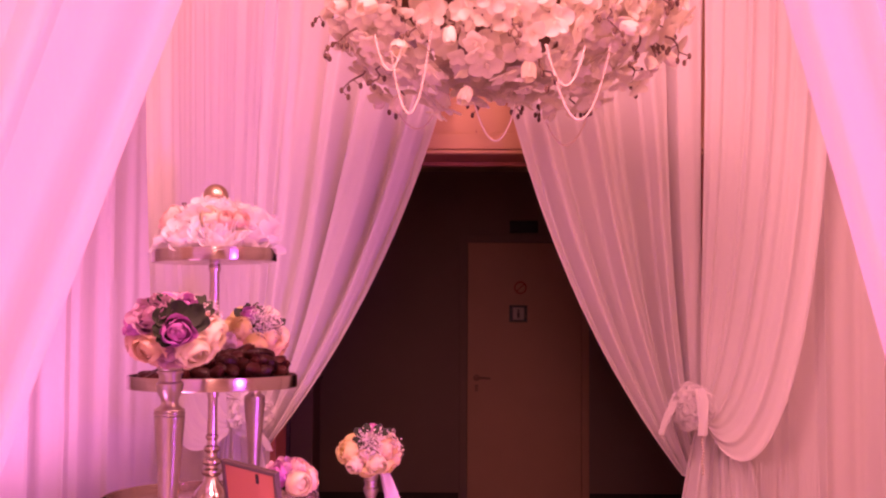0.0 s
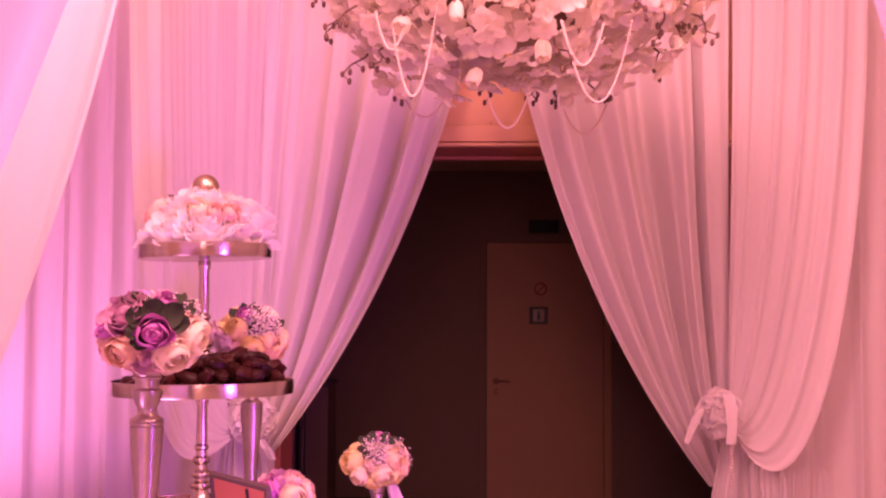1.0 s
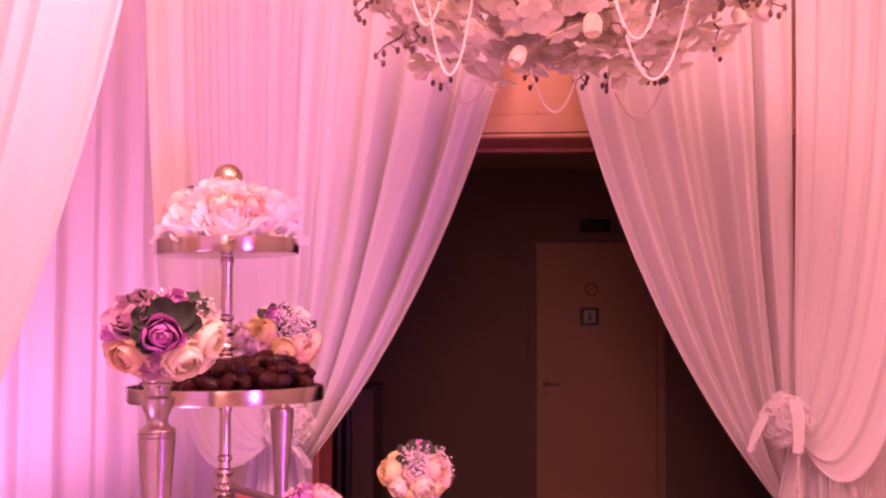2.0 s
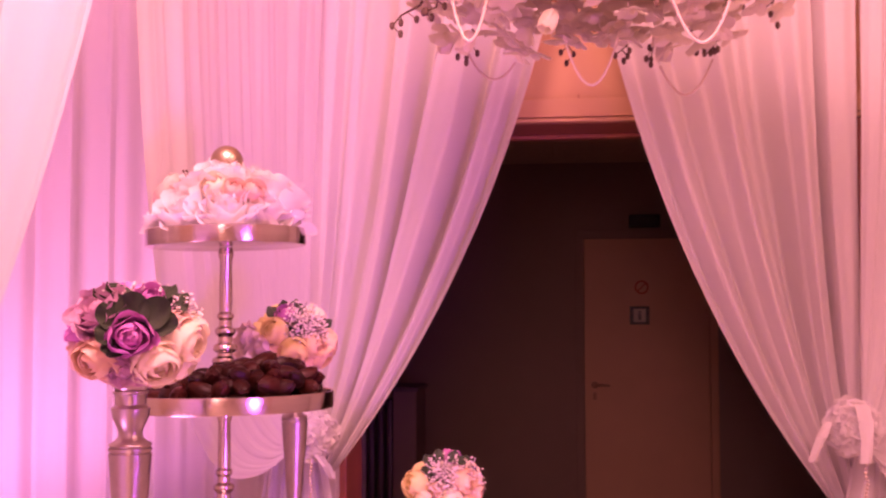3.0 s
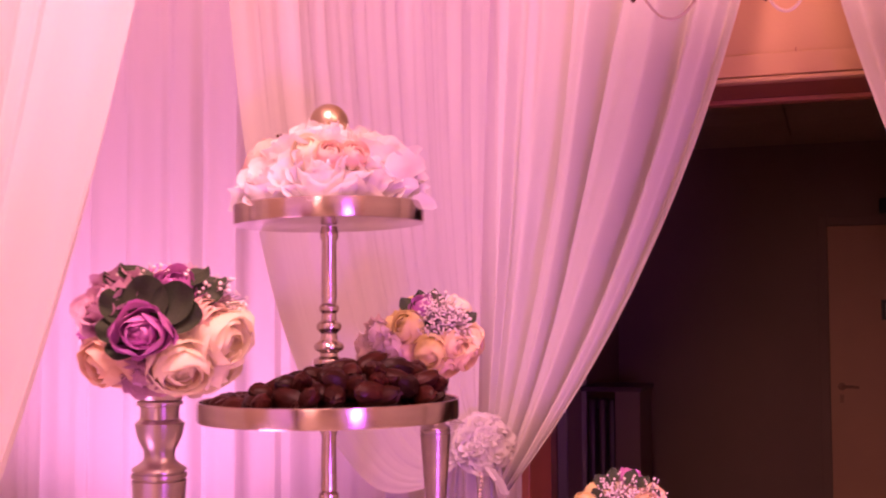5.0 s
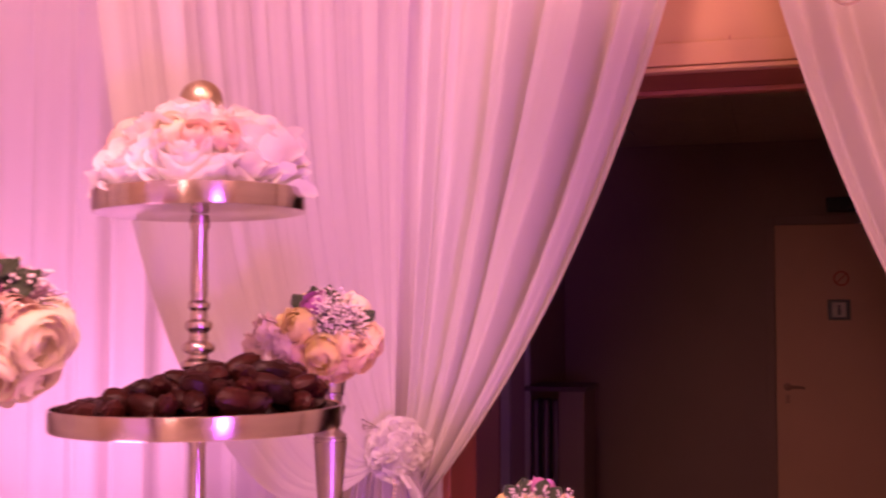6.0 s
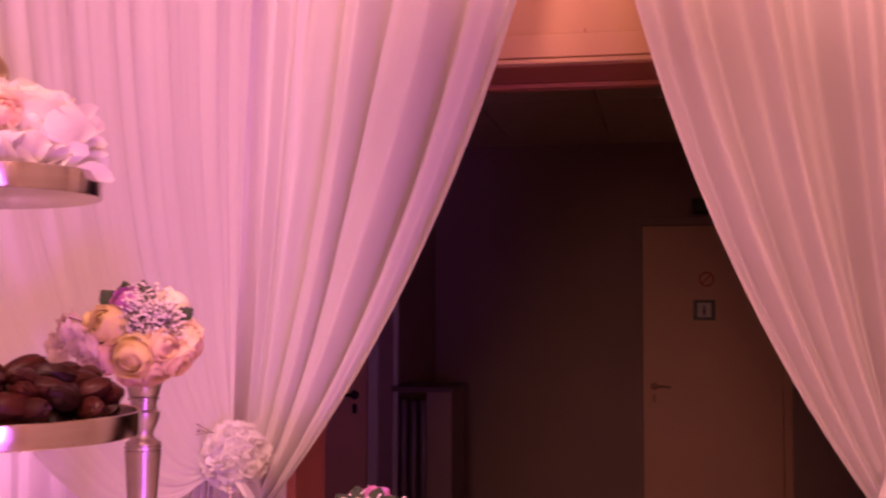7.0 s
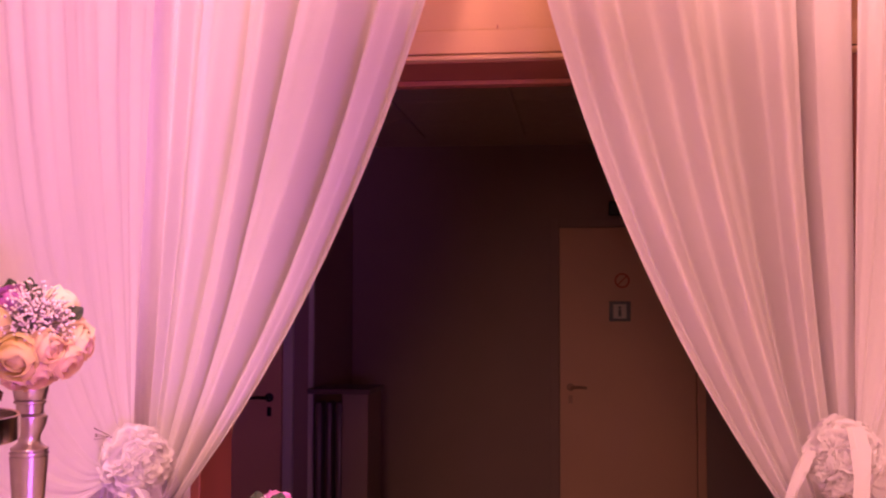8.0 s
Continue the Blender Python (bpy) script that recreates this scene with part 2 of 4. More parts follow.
part("head", boxed(OPEN_L - 0.06, OPEN_R + 0.06, WALL_Y - 0.004, WALL_Y + WALL_T + 0.01, OPEN_H, OPEN_H + 0.02, bevel=0.003), REDWOOD, frame_1, smooth=False)
part("back_lip", boxed(OPEN_L, OPEN_R, WALL_Y + WALL_T - 0.03, WALL_Y + WALL_T + 0.01, OPEN_H - 0.012, OPEN_H - 0.001, bevel=0.002), REDWOOD, frame_1, smooth=False)
part("bead", boxed(OPEN_L - 0.06, OPEN_R + 0.06, WALL_Y - 0.030, WALL_Y - 0.005, OPEN_H + 0.001, OPEN_H + 0.011, bevel=0.003), PLASTER, frame_1, "painted bead moulding", smooth=False)
part("architrave", boxed(OPEN_L - 0.09, OPEN_R + 0.09, WALL_Y - 0.018, WALL_Y - 0.005, OPEN_H + 0.016, OPEN_H + 0.066, bevel=0.002), PLASTER, frame_1, "painted flat trim", smooth=False)
part("plaster_crack", boxed(0.206, 0.2085, WALL_Y - 0.0025, WALL_Y + 0.01, OPEN_H + 0.066, OPEN_H + 0.078), REDWOOD, frame_1, "short dark crack over the trim", smooth=False)

setting("wall_far", boxed(FAR_L, FAR_R, FAR_Y, FAR_Y + 0.15, 0, FAR_H + 0.2), FARWALL, "dim taupe painted wall of the far room", "wall")
setting("wall_far_west", boxed(FAR_L - 0.15, FAR_L, WALL_Y + WALL_T, FAR_Y, 0, FAR_H + 0.2), FARWALL, "dim taupe side wall", "wall")
setting("wall_far_east", boxed(FAR_R, FAR_R + 0.15, WALL_Y + WALL_T, FAR_Y, 0, FAR_H + 0.2), FARWALL, "dim taupe side wall", "wall")
PART_Y, PART_X = 8.15, -1.09
setting("wall_partition", boxed(FAR_L, PART_X, PART_Y, FAR_Y, 0, FAR_H + 0.2), FARWALL, "dim taupe wall projecting into the far room", "wall")
# Pale strip drawn for the partition's lit edge; its white stands in for light.
setting("trim", boxed(PART_X - 0.006, PART_X + 0.022, PART_Y - 0.012, PART_Y + 0.02, 0, 2.3, bevel=0.003), SIGNWHITE, "pale strip painted for the lit edge of the projecting wall", "trim")
bm = bmesh.new()
box(bm, FAR_L, FAR_R, WALL_Y + WALL_T, FAR_Y, FAR_H + 0.02, FAR_H + 0.1)
for i in range(9):
    for j in range(9):
        x0, y0 = FAR_L + 0.05 + 0.6 * i, WALL_Y + WALL_T + 0.1 + 0.6 * j
        if y0 + 0.59 < FAR_Y and x0 + 0.59 < FAR_R:
            box(bm, x0, x0 + 0.588, y0, y0 + 0.588, FAR_H, FAR_H + 0.03)
setting("ceiling_far_room", bm, CEILTILE, "suspended ceiling of square mineral tiles", "ceiling")
setting("baseboard", boxed(FAR_L, 0.165, FAR_Y - 0.016, FAR_Y, 0, 0.22), SKIRT, "dark tall skirting board", "baseboard")
setting("baseboard_east", boxed(1.125, FAR_R, FAR_Y - 0.016, FAR_Y, 0, 0.22), SKIRT, "dark tall skirting board", "baseboard")


def flat_door(name, x0, width, y, handed, label, handle_mat, z_handle=1.06):
    d = thing(name, label, "door", kind="structure")
    for a, b in ((x0 - 0.055, x0), (x0 + width, x0 + width + 0.055)):
        # The right jamb of door_3 is whitened: light on it is put into its colour.
        part("jamb", boxed(a, b, y - 0.035, y - 0.002, 0, 2.11, bevel=0.004), (SIGNWHITE if handed > 0 else FARDOOR) if a > x0 else FARWALL, d, smooth=False)
    part("head", boxed(x0, x0 + width, y - 0.035, y - 0.002, 2.056, 2.11, bevel=0.004), FARWALL, d, smooth=False)
    leaf = part("leaf", boxed(x0 + 0.004, x0 + width - 0.004, y - 0.045, y - 0.005, 0.01, 2.05, bevel=0.003), FARDOOR, d, smooth=False)
    hx = x0 + (0.07 if handed < 0 else width - 0.07)
    bm = bmesh.new()
    lathe([(0.024, 0), (0.024, 0.006), (0.012, 0.008), (0.011, 0.05)], 16, bm)
    bmesh.ops.transform(bm, matrix=pose(hx, y - 0.045, z_handle, 90, 0, 0), verts=bm.verts)
    tube(bm, [(hx, y - 0.093, z_handle), (hx - handed * 0.05, y - 0.097, z_handle + 0.002), (hx - handed * 0.10, y - 0.095, z_handle - 0.003)], [0.010, 0.009, 0.007], 8)
    part("handle", bm, handle_mat, leaf)
    bm = bmesh.new()
    box(bm, hx - 0.012, hx + 0.012, y - 0.05, y - 0.045, z_handle - 0.10, z_handle - 0.05, bevel=0.002)
    part("keyhole_plate", bm, handle_mat, leaf, smooth=False)
    return d


flat_door("door_2", 0.225, 0.84, FAR_Y, -1, "cream painted flush door, closed, with two small signs", DULLMETAL)
flat_door("door_3", -2.07, 0.84, PART_Y, 1, "dim cream flush door with a black handle, closed", BLACKMETAL)

sign = thing("restroom_sign", "square dark-framed sign with a small white field on the cream door", "sign", pose(0.60, FAR_Y - 0.045, 1.53))
part("frame", boxed(-0.066, 0.066, -0.008, 0, -0.062, 0.062, bevel=0.003), DARK, sign, smooth=False)
part("field", boxed(-0.040, 0.040, -0.011, -0.008, -0.044, 0.044), SIGNWHITE, sign, smooth=False)
bm = bmesh.new()
box(bm, -0.009, 0.009, -0.013, -0.011, -0.032, 0.012)
box(bm, -0.008, 0.008, -0.013, -0.011, 0.016, 0.030, bevel=0.0)
part("mark", bm, DARK, sign, "dark upright mark", smooth=False)
ban = thing("round_sign", "small round red-rimmed prohibition sign on the cream door", "sign", pose(0.615, FAR_Y - 0.045, 1.72, 90))
bm = bmesh.new()
lathe([(0.036, 0), (0.036, 0.004), (0.047, 0.004), (0.047, 0.006), (0.047, 0.0)], 28, bm)
part("rim", bm, SIGNRED, ban)
part("field", lathe([(0.035, 0.0), (0.035, 0.005)], 28), FARDOOR, ban, "cream field")
bm = boxed(-0.040, 0.040, -0.004, 0.004, 0.0052, 0.0075)
bmesh.ops.transform(bm, matrix=pose(0, 0, 0, 0, 0, 45), verts=bm.verts)
part("slash", bm, SIGNRED, ban, smooth=False)
exit_box = thing("emergency_light", "small unlit black emergency light box above the door", "emergency light", pose(0.64, FAR_Y - 0.001, 2.17))
part("housing", boxed(-0.105, 0.105, -0.06, 0, -0.045, 0.045, bevel=0.008), DARK, exit_box, smooth=False)
part("lens", boxed(-0.095, 0.095, -0.066, -0.06, -0.035, 0.035, bevel=0.002), BLACKMETAL, exit_box, smooth=False)

# column radiator beside the projecting wall's door
rad = thing("radiator", "old dark column radiator under a thin shelf", "radiator", pose(-1.03, PART_Y + 0.02, 0))
for k in range(3):
    bm = bmesh.new()
    box(bm, k * 0.055 - 0.02, k * 0.055 + 0.02, -0.07, 0.07, 0.12, 1.04, bevel=0.018)
    part("column", bm, RADPAINT, rad)
part("pipe", tube(bmesh.new(), [(-0.03, 0, 0.18), (0.13, 0, 0.18)], 0.014, 8), RADPAINT, rad)
part("pipe", tube(bmesh.new(), [(-0.03, 0, 0.98), (0.13, 0, 0.98)], 0.014, 8), RADPAINT, rad)
for k in (0, 2):
    part("foot", boxed(k * 0.055 - 0.015, k * 0.055 + 0.015, -0.05, 0.05, 0.0, 0.13, bevel=0.006), RADPAINT, rad, smooth=False)
cabinet = thing("side_cabinet", "low dark brown cabinet beside the radiator under a thin top", "cabinet", pose(-0.84, PART_Y + 0.12, 0))
part("body", boxed(-0.055, 0.085, -0.20, 0.20, 0.0, 1.085, bevel=0.005), FARWALL, cabinet, smooth=False)
part("top_board", boxed(-0.235, 0.10, -0.24, 0.22, 1.086, 1.112, bevel=0.005), RADPAINT, cabinet, "thin dark top reaching over the radiator", smooth=False)

# ---------------------------------------------------------------- drapes
ROD_Z = 2.78


def drape_rail(name, x0, x1, y, z=ROD_Z):
    bm = tube(bmesh.new(), [(x0, y, z), ((x0 + x1) / 2, y, z), (x1, y, z)], 0.016, 10)
    rail = thing(name, "thin metal rail that carries the white drapes", "curtain rail")
    part("rail", bm, SILVER, rail)
    for k in range(3):
        x = x0 + (x1 - x0) * (0.06 + 0.44 * k)
        part("hanger", tube(bmesh.new(), [(x, y, z), (x, y, HALL_H)], 0.006, 6), SILVER, rail)
    return rail


def smooth01(t):
    t = max(0.0, min(1.0, t))
    return t * t * (3 - 2 * t)


def pleats(keys, u):
    """Height of a gathered cloth's folds at u, between rows of u, height (1: ridge, -1: valley)."""
    for (u0, h0), (u1, h1) in zip(keys, keys[1:]):
        if u <= u1:
            return h0 + (h1 - h0) * smooth01((u - u0) / (u1 - u0))
    return keys[-1][1]


def tied_curtain(name, side, y, tie_x, tie_z, pull, outer_top, outer_tie, keys, tail, seed, label, group, rod=ROD_Z):
    """Half of a pair of curtains, pulled aside to a tie: the free edge leaves tie_x by pull * (1 - exp(-h)) at h over the tie."""
    span = rod - tie_z
    bm = bmesh.new()
    rows = []
    for j in range(111):
        z = rod - span * j / 110
        h = z - tie_z
        inner = tie_x - side * pull * (1 - math.exp(-h))
        outer = outer_tie + (outer_top - outer_tie) * h / span
        deep = 0.052 * min(1.0, 0.30 + h / 0.8) * (1 - 0.35 * smooth01((h - 0.9) / 0.8))
        row = []
        for i in range(261):
            u = i / 260
            shift = (0.018 * math.sin(2.1 * h + 9 * u + seed) + 0.010 * math.sin(5.3 * h + 17 * u + 2 * seed)) * math.sin(math.pi * u)
            f = pleats(keys, min(1.0, max(0.0, u + shift)))
            fine = 0.05 * math.sin(46 * u + 2.0 * h + seed) * math.sin(13 * u + seed) + 0.02 * math.sin(95 * u - 3 * h + 2 * seed)
            x = outer + (inner - outer) * u
            row.append((x + side * 0.25 * deep * f * math.sin(math.pi * u), y - deep * (f + fine) - 0.03 * u * math.sin(math.pi * min(1, h / span)), z))
        rows.append(row)
    grid(bm, rows)

    def below(u, v):
        z = 1.20 * (1 - v)
        half = tail[1] + 0.18 * v**0.8
        return (tail[0] + side * half * (1 - 2 * u), y - 0.05, max(z, 0.004))

    c = thing(name, label, "curtain", group=group)
    part("drape", bm, VOILE, c)
    part("tail", sheet(below, 120, 40, 5, lambda u, v: 0.022, seed + 1), VOILE, c)
    return c


def straight_sheer(name, x0, x1, y, folds, amp, seed, label, rod=ROD_Z, y1=None):
    c = thing(name, label, "curtain", group="straight sheers")
    part("drape", sheet(lambda u, v: (x0 + (x1 - x0) * u, y + ((y1 or y) - y) * u, rod - v * (rod - 0.004)), int(folds * 16), 40, folds,
                        lambda u, v: amp * (0.5 + 0.5 * smooth01(v * 3)), seed), VOILE, c)
    return c


def swag(name, side, y, top_in, top_out, bend, belly, tie, folds, seed, label, rod=ROD_Z):
    """A panel beside the tied curtain, caught up to the same tie so that its outer edge sags in a loop."""
    def place(u, v):
        x = top_in + (top_out - top_in) * u
        b = (x + (bend[0] - top_out) * u, y - 0.02 - 0.03 * u, bend[1] + (1 - u) * 0.25)
        c = (tie[0] + (belly[0] - tie[0]) * u**1.3, y - 0.03 - 0.05 * u, tie[1] + 0.35 + (belly[1] - tie[1] - 0.35) * u**0.9)
        return bezier((x, y, rod), b, c, (tie[0], y - 0.035, tie[1] - 0.02 * u), v)

    c = thing(name, label, "curtain", group="caught-up side swags")
    part("drape", sheet(place, 130, 80, folds, lambda u, v: 0.014 * (1 - 0.55 * v), seed), VOILE, c)
    return c


TIE_R = (0.862, 1.250)
DOOR_Y = 4.20
LEFT_FOLDS = ((0, -1.6), (0.055, -1.45), (0.09, 0.3), (0.125, -0.5), (0.21, 0.1), (0.33, -0.7), (0.385, 0.75), (0.45, 0.8), (0.53, -0.9), (0.59, 0.85), (0.71, 1.0), (0.78, -0.9), (0.85, 0.8), (0.90, 0.35), (0.945, -0.3), (1.0, 0.8))
RIGHT_FOLDS = ((0, -0.9), (0.025, 0.5), (0.09, 0.85), (0.15, 0.7), (0.18, -0.8), (0.205, 0.3), (0.30, 0.9), (0.35, 0.2), (0.42, -1.0), (0.50, -0.4), (0.60, 0.9), (0.66, 0.1), (0.74, -0.6), (0.84, 0.7), (0.93, -0.3), (1.0, 0.8))
tied_curtain("curtain", -1, DOOR_Y, -0.437, 1.10, 0.825, -0.452, -0.490, LEFT_FOLDS, (-0.505, 0.060), 0.4, "sheer white curtain pulled aside to a flower-ball tie", "doorway curtains")
tied_curtain("curtain", 1, DOOR_Y, 0.820, 1.05, 0.775, 0.905, 0.875, RIGHT_FOLDS, (0.925, 0.070), 2.2, "sheer white curtain pulled aside to a ribboned tie", "doorway curtains")


def curve_through(points, t):
    """A smooth line through evenly keyed places."""
    n = len(points) - 1
    k = min(int(t * n), n - 1)
    f = t * n - k
    a, b, c, d = (Vector(points[min(max(k + q, 0), n)]) for q in (-1, 0, 1, 2))
    return 0.5 * (2 * b + (c - a) * f + (2 * a - 5 * b + 4 * c - d) * f * f + (3 * b - a - 3 * c + d) * f**3)


# the panel along the table's side: its far edge hangs straight by the doorway curtain, its near edge swoops back to the flower ball
SWOOP = ((-0.46, 2.88, 2.78), (-0.47, 2.95, 2.25), (-0.49, 3.08, 1.75), (-0.535, 3.34, 1.43), (-0.565, 3.70, 1.20), (-0.535, 3.93, 1.155), (-0.475, 4.10, 1.215))
bm = bmesh.new()
rows = []
for j in range(91):
    v = j / 90
    near = curve_through(SWOOP, v)
    far = Vector((-0.428 - 0.045 * v, 4.115, 2.78 - 1.565 * v**0.9))
    row = []
    for i in range(181):
        u = i / 180
        p = far.lerp(near, u)
        p.z -= 0.10 * math.sin(math.pi * u) * v * v * (1 - v) * 4
        d = 0.016 * (1 - 0.85 * smooth01(v / 0.8)) * min(1.0, 8 * (1 - u) + 0.15)
        row.append((p.x - 0.05 * math.sin(math.pi * u) * (1 - v) + d * wave(u * 40 + 1.5 * v, 1.1) + 0.3 * d * wave(u * 95 - 2 * v, 0.3), p.y, p.z))
    rows.append(row)
grid(bm, rows)
side_panel = thing("swag_curtain", "sheer white side panel caught up to the flower ball", "curtain", group="caught-up side swags")
part("drape", bm, VOILE, side_panel)
swag("swag_curtain", 1, DOOR_Y - 0.045, 0.892, 1.27, (1.285, 1.78), (1.085, 0.74), TIE_R, 4, 3.0, "sheer white side panel sagging in a loop beside the bow")
straight_sheer("sheer_curtain", -2.3, -0.43, DOOR_Y + 0.12, 13, 0.021, 0.7, "straight hanging white sheers lit magenta from below")
straight_sheer("sheer_curtain", 0.925, 2.7, DOOR_Y + 0.115, 11, 0.022, 2.9, "straight hanging white sheers behind the side swag")
drape_rail("curtain_rail", -2.3, 2.7, DOOR_Y + 0.02)
straight_sheer("sheer_curtain", -2.32, -1.9, 4.2, 14, 0.020, 4.1, "straight hanging white sheers along the side of the hall", y1=1.7)
straight_sheer("sheer_curtain", 2.5, 2.2, 1.7, 14, 0.020, 5.3, "straight hanging white sheers along the side of the hall", y1=4.2)

# the gate of drapes that the way leads through, and the second one beside the table
def gate_drape(name, side, y, edge_x, edge_z, slope, curve, reach, folds, seed, label, rod=ROD_Z):
    def place(u, v):
        z = rod - v * (rod - 0.004)
        dz = z - edge_z
        inner = edge_x - side * (slope * dz + curve * dz * dz)
        inner = side * max(side * inner, side * edge_x - 0.42)
        outer = edge_x + side * reach
        return (outer + (inner - outer) * u, y + 0.03 * math.sin(3 * v), z)

    c = thing(name, label, "curtain", group="gate drapes")
    part("drape", sheet(place, 150, 70, folds, lambda u, v: 0.030, seed), VOILE, c)
    return c


gate_drape("gate_curtain", -1, 1.53, -0.128, 1.606, 0.36, 0.05, 0.95, 7, 0.9, "sheer white gate drape glowing magenta")
gate_drape("gate_curtain", 1, 1.53, 0.445, 1.606, 0.27, 0.05, 0.9, 7, 2.7, "sheer white gate drape with a magenta glow")
gate_drape("gate_curtain", -1, 2.80, -0.565, 1.62, 0.34, -0.12, 0.9, 6, 4.4, "pale sheer white drape pulled aside near the table")
drape_rail("curtain_rail", -1.1, 1.5, 1.53)
drape_rail("curtain_rail", -1.6, -0.1, 2.80)


# ---------------------------------------------------------------- flowers
def petal(bm, m, width, length, cup, ruffle=0.0, seed=0.0, nu=5, nv=5, curl=0.0):
    """A cupped petal that grows along its local z from the origin and bulges towards +y."""
    rows = []
    for j in range(nv):
        q = 2 * j / (nv - 1) - 1
        row = []
        for i in range(nu):
            p = 2 * i / (nu - 1) - 1
            s, t = p * math.sqrt(1 - q * q / 2), q * math.sqrt(1 - p * p / 2)
            v = 0.5 + 0.5 * t
            rim = v * v * ruffle * math.sin(5 * s + seed * 3.1 + 2 * v)
            y = cup * length * (v - 0.9 * v * v) * 1.1 - 0.42 * width * s * s * cup + rim * length + curl * length * v**3
            row.append(m @ Vector((0.5 * width * s, y, length * v)))
        rows.append(row)
    grid(bm, rows)


def rose_mesh(name, mat, seed, shells=((0.20, 3, 80), (0.38, 3, 76), (0.58, 3, 70), (0.78, 3, 60), (0.94, 4, 46), (1.04, 4, 22)), ruffle=0.06, roll=0.20, core=0.55):
    """A rose head of radius about 1, facing +z: nested cups of overlapping petals. shells: rows of radius, petals, rim angle."""
    rng = random.Random(seed)
    bm = bmesh.new()
    ball(bm, (0, 0, -0.1), core, 10, 8)
    for r0, count, rim in shells:
        start = rng.uniform(0, 360)
        for k in range(count):
            a = start + 360 * k / count + rng.uniform(-16, 16)
            half = 235 / count + rng.uniform(-4, 4)
            top = rim + rng.uniform(-15, 11)
            size = r0 * rng.uniform(0.88, 1.08)
            phase = rng.uniform(0, 6)
            rows = []
            for j in range(8):
                t = j / 7
                row = []
                for i in range(9):
                    sd = i / 4 - 1
                    tt = t * (1 - 0.20 * abs(sd) ** 5)
                    th = radians(-62 + (62 + top) * tt)
                    rho = size * (0.25 + 0.75 * math.cos(th) ** 0.75) * (1 - 0.07 * sd)
                    z = 0.86 * size * math.sin(th) + 0.42 * (1 - r0)
                    out = max(0.0, tt - 0.72) * roll * r0
                    rho += out + ruffle * size * t**3 * math.sin(4.2 * sd + phase)
                    z += ruffle * size * t**3 * math.cos(3.1 * sd + phase) - 0.9 * out * max(0.0, tt - 0.8)
                    an = radians(a + half * sd)
                    row.append((rho * math.cos(an), rho * math.sin(an), z))
                rows.append(row)
            grid(bm, rows)
    return mesh_of(name, bm, mat)


KALE = ((0.14, 3, 72), (0.27, 4, 68), (0.41, 5, 58), (0.56, 5, 48), (0.72, 6, 36), (0.88, 6, 26), (1.02, 7, 14))
PEONY = ((0.13, 3, 72), (0.24, 4, 66), (0.40, 5, 58), (0.58, 5, 44), (0.80, 6, 30), (1.02, 6, 14))


def leaf_mesh(name, mat):
    bm = bmesh.new()
    petal(bm, pose(0, 0, 0.0, -66), 0.80, 1.0, 0.35, 0.09, 1.0, 9, 9, -0.12)
    return mesh_of(name, bm, mat)


MESH = {}
for key, mat in (("cream", ROSE_CREAM), ("peach", ROSE_PEACH), ("pink", ROSE_PINK), ("yellow", ROSE_YELLOW)):
    MESH[key] = [rose_mesh("rose", mat, s) for s in (3, 8, 14, 21)]
MESH["purple"] = [rose_mesh("kale", ROSE_PURPLE, s, ruffle=0.13, roll=0.35) for s in (5, 11, 17)]
for key, mat in (("lilac", ROSE_LILAC), ("fringe", ROSE_FRINGE)):
    MESH[key] = [rose_mesh("kale", mat, s, KALE, 0.15, 0.7) for s in (5, 11, 17)]
MESH["leaf"] = [leaf_mesh("leaf", LEAFMAT)]
MESH["tulle"] = [rose_mesh("tulle_ruffle", TULLE, s, PEONY, 0.16, 0.8) for s in (4, 9)]
MESH["white"] = [rose_mesh("silk_rose", PETAL_WHITE, s, PEONY, 0.16, 0.8, 0.28) for s in (2, 7, 13)]


def head(name, key, n, parent, at, outward, size, spin=0.0):
    """One flower of a bouquet, with its face turned outward."""
    me = MESH[key][n % len(MESH[key])]
    ob = new(name, me)
    ob.parent = parent
    q = Vector(outward).to_track_quat("Z", "Y").to_matrix().to_4x4()
    ob.matrix_basis = Matrix.Translation(at) @ q @ pose(0, 0, 0, 0, 0, spin) @ Matrix.Scale(size, 4)
    return ob


def gyp_spray(parent, at, outward, radius, count, seed):
    """A cloud of baby's breath: thin stems with tiny white blossoms."""
    rng = random.Random(seed)
    bm, stems = bmesh.new(), bmesh.new()
    out = Vector(outward).normalized()
    for _ in range(count):
        d = (out * 0.75 + Vector((rng.uniform(-1, 1), rng.uniform(-1, 1), rng.uniform(-1, 1))) * 0.75).normalized() * radius * rng.uniform(0.55, 1.0)
        p = Vector(at) + d
        bmesh.ops.create_icosphere(bm, subdivisions=1, radius=rng.uniform(0.0013, 0.0023), matrix=Matrix.Translation(p))
        tube(stems, [Vector(at), Vector(at) + d * 0.55 + out * 0.004, p], 0.0005, 3)
    tagged(part("baby_breath", bm, GYPMAT, parent, "tiny white baby's breath blossoms"), kind="stuff")
    tagged(part("stem_tangle", stems, GYPSTEM, parent), kind="stuff")


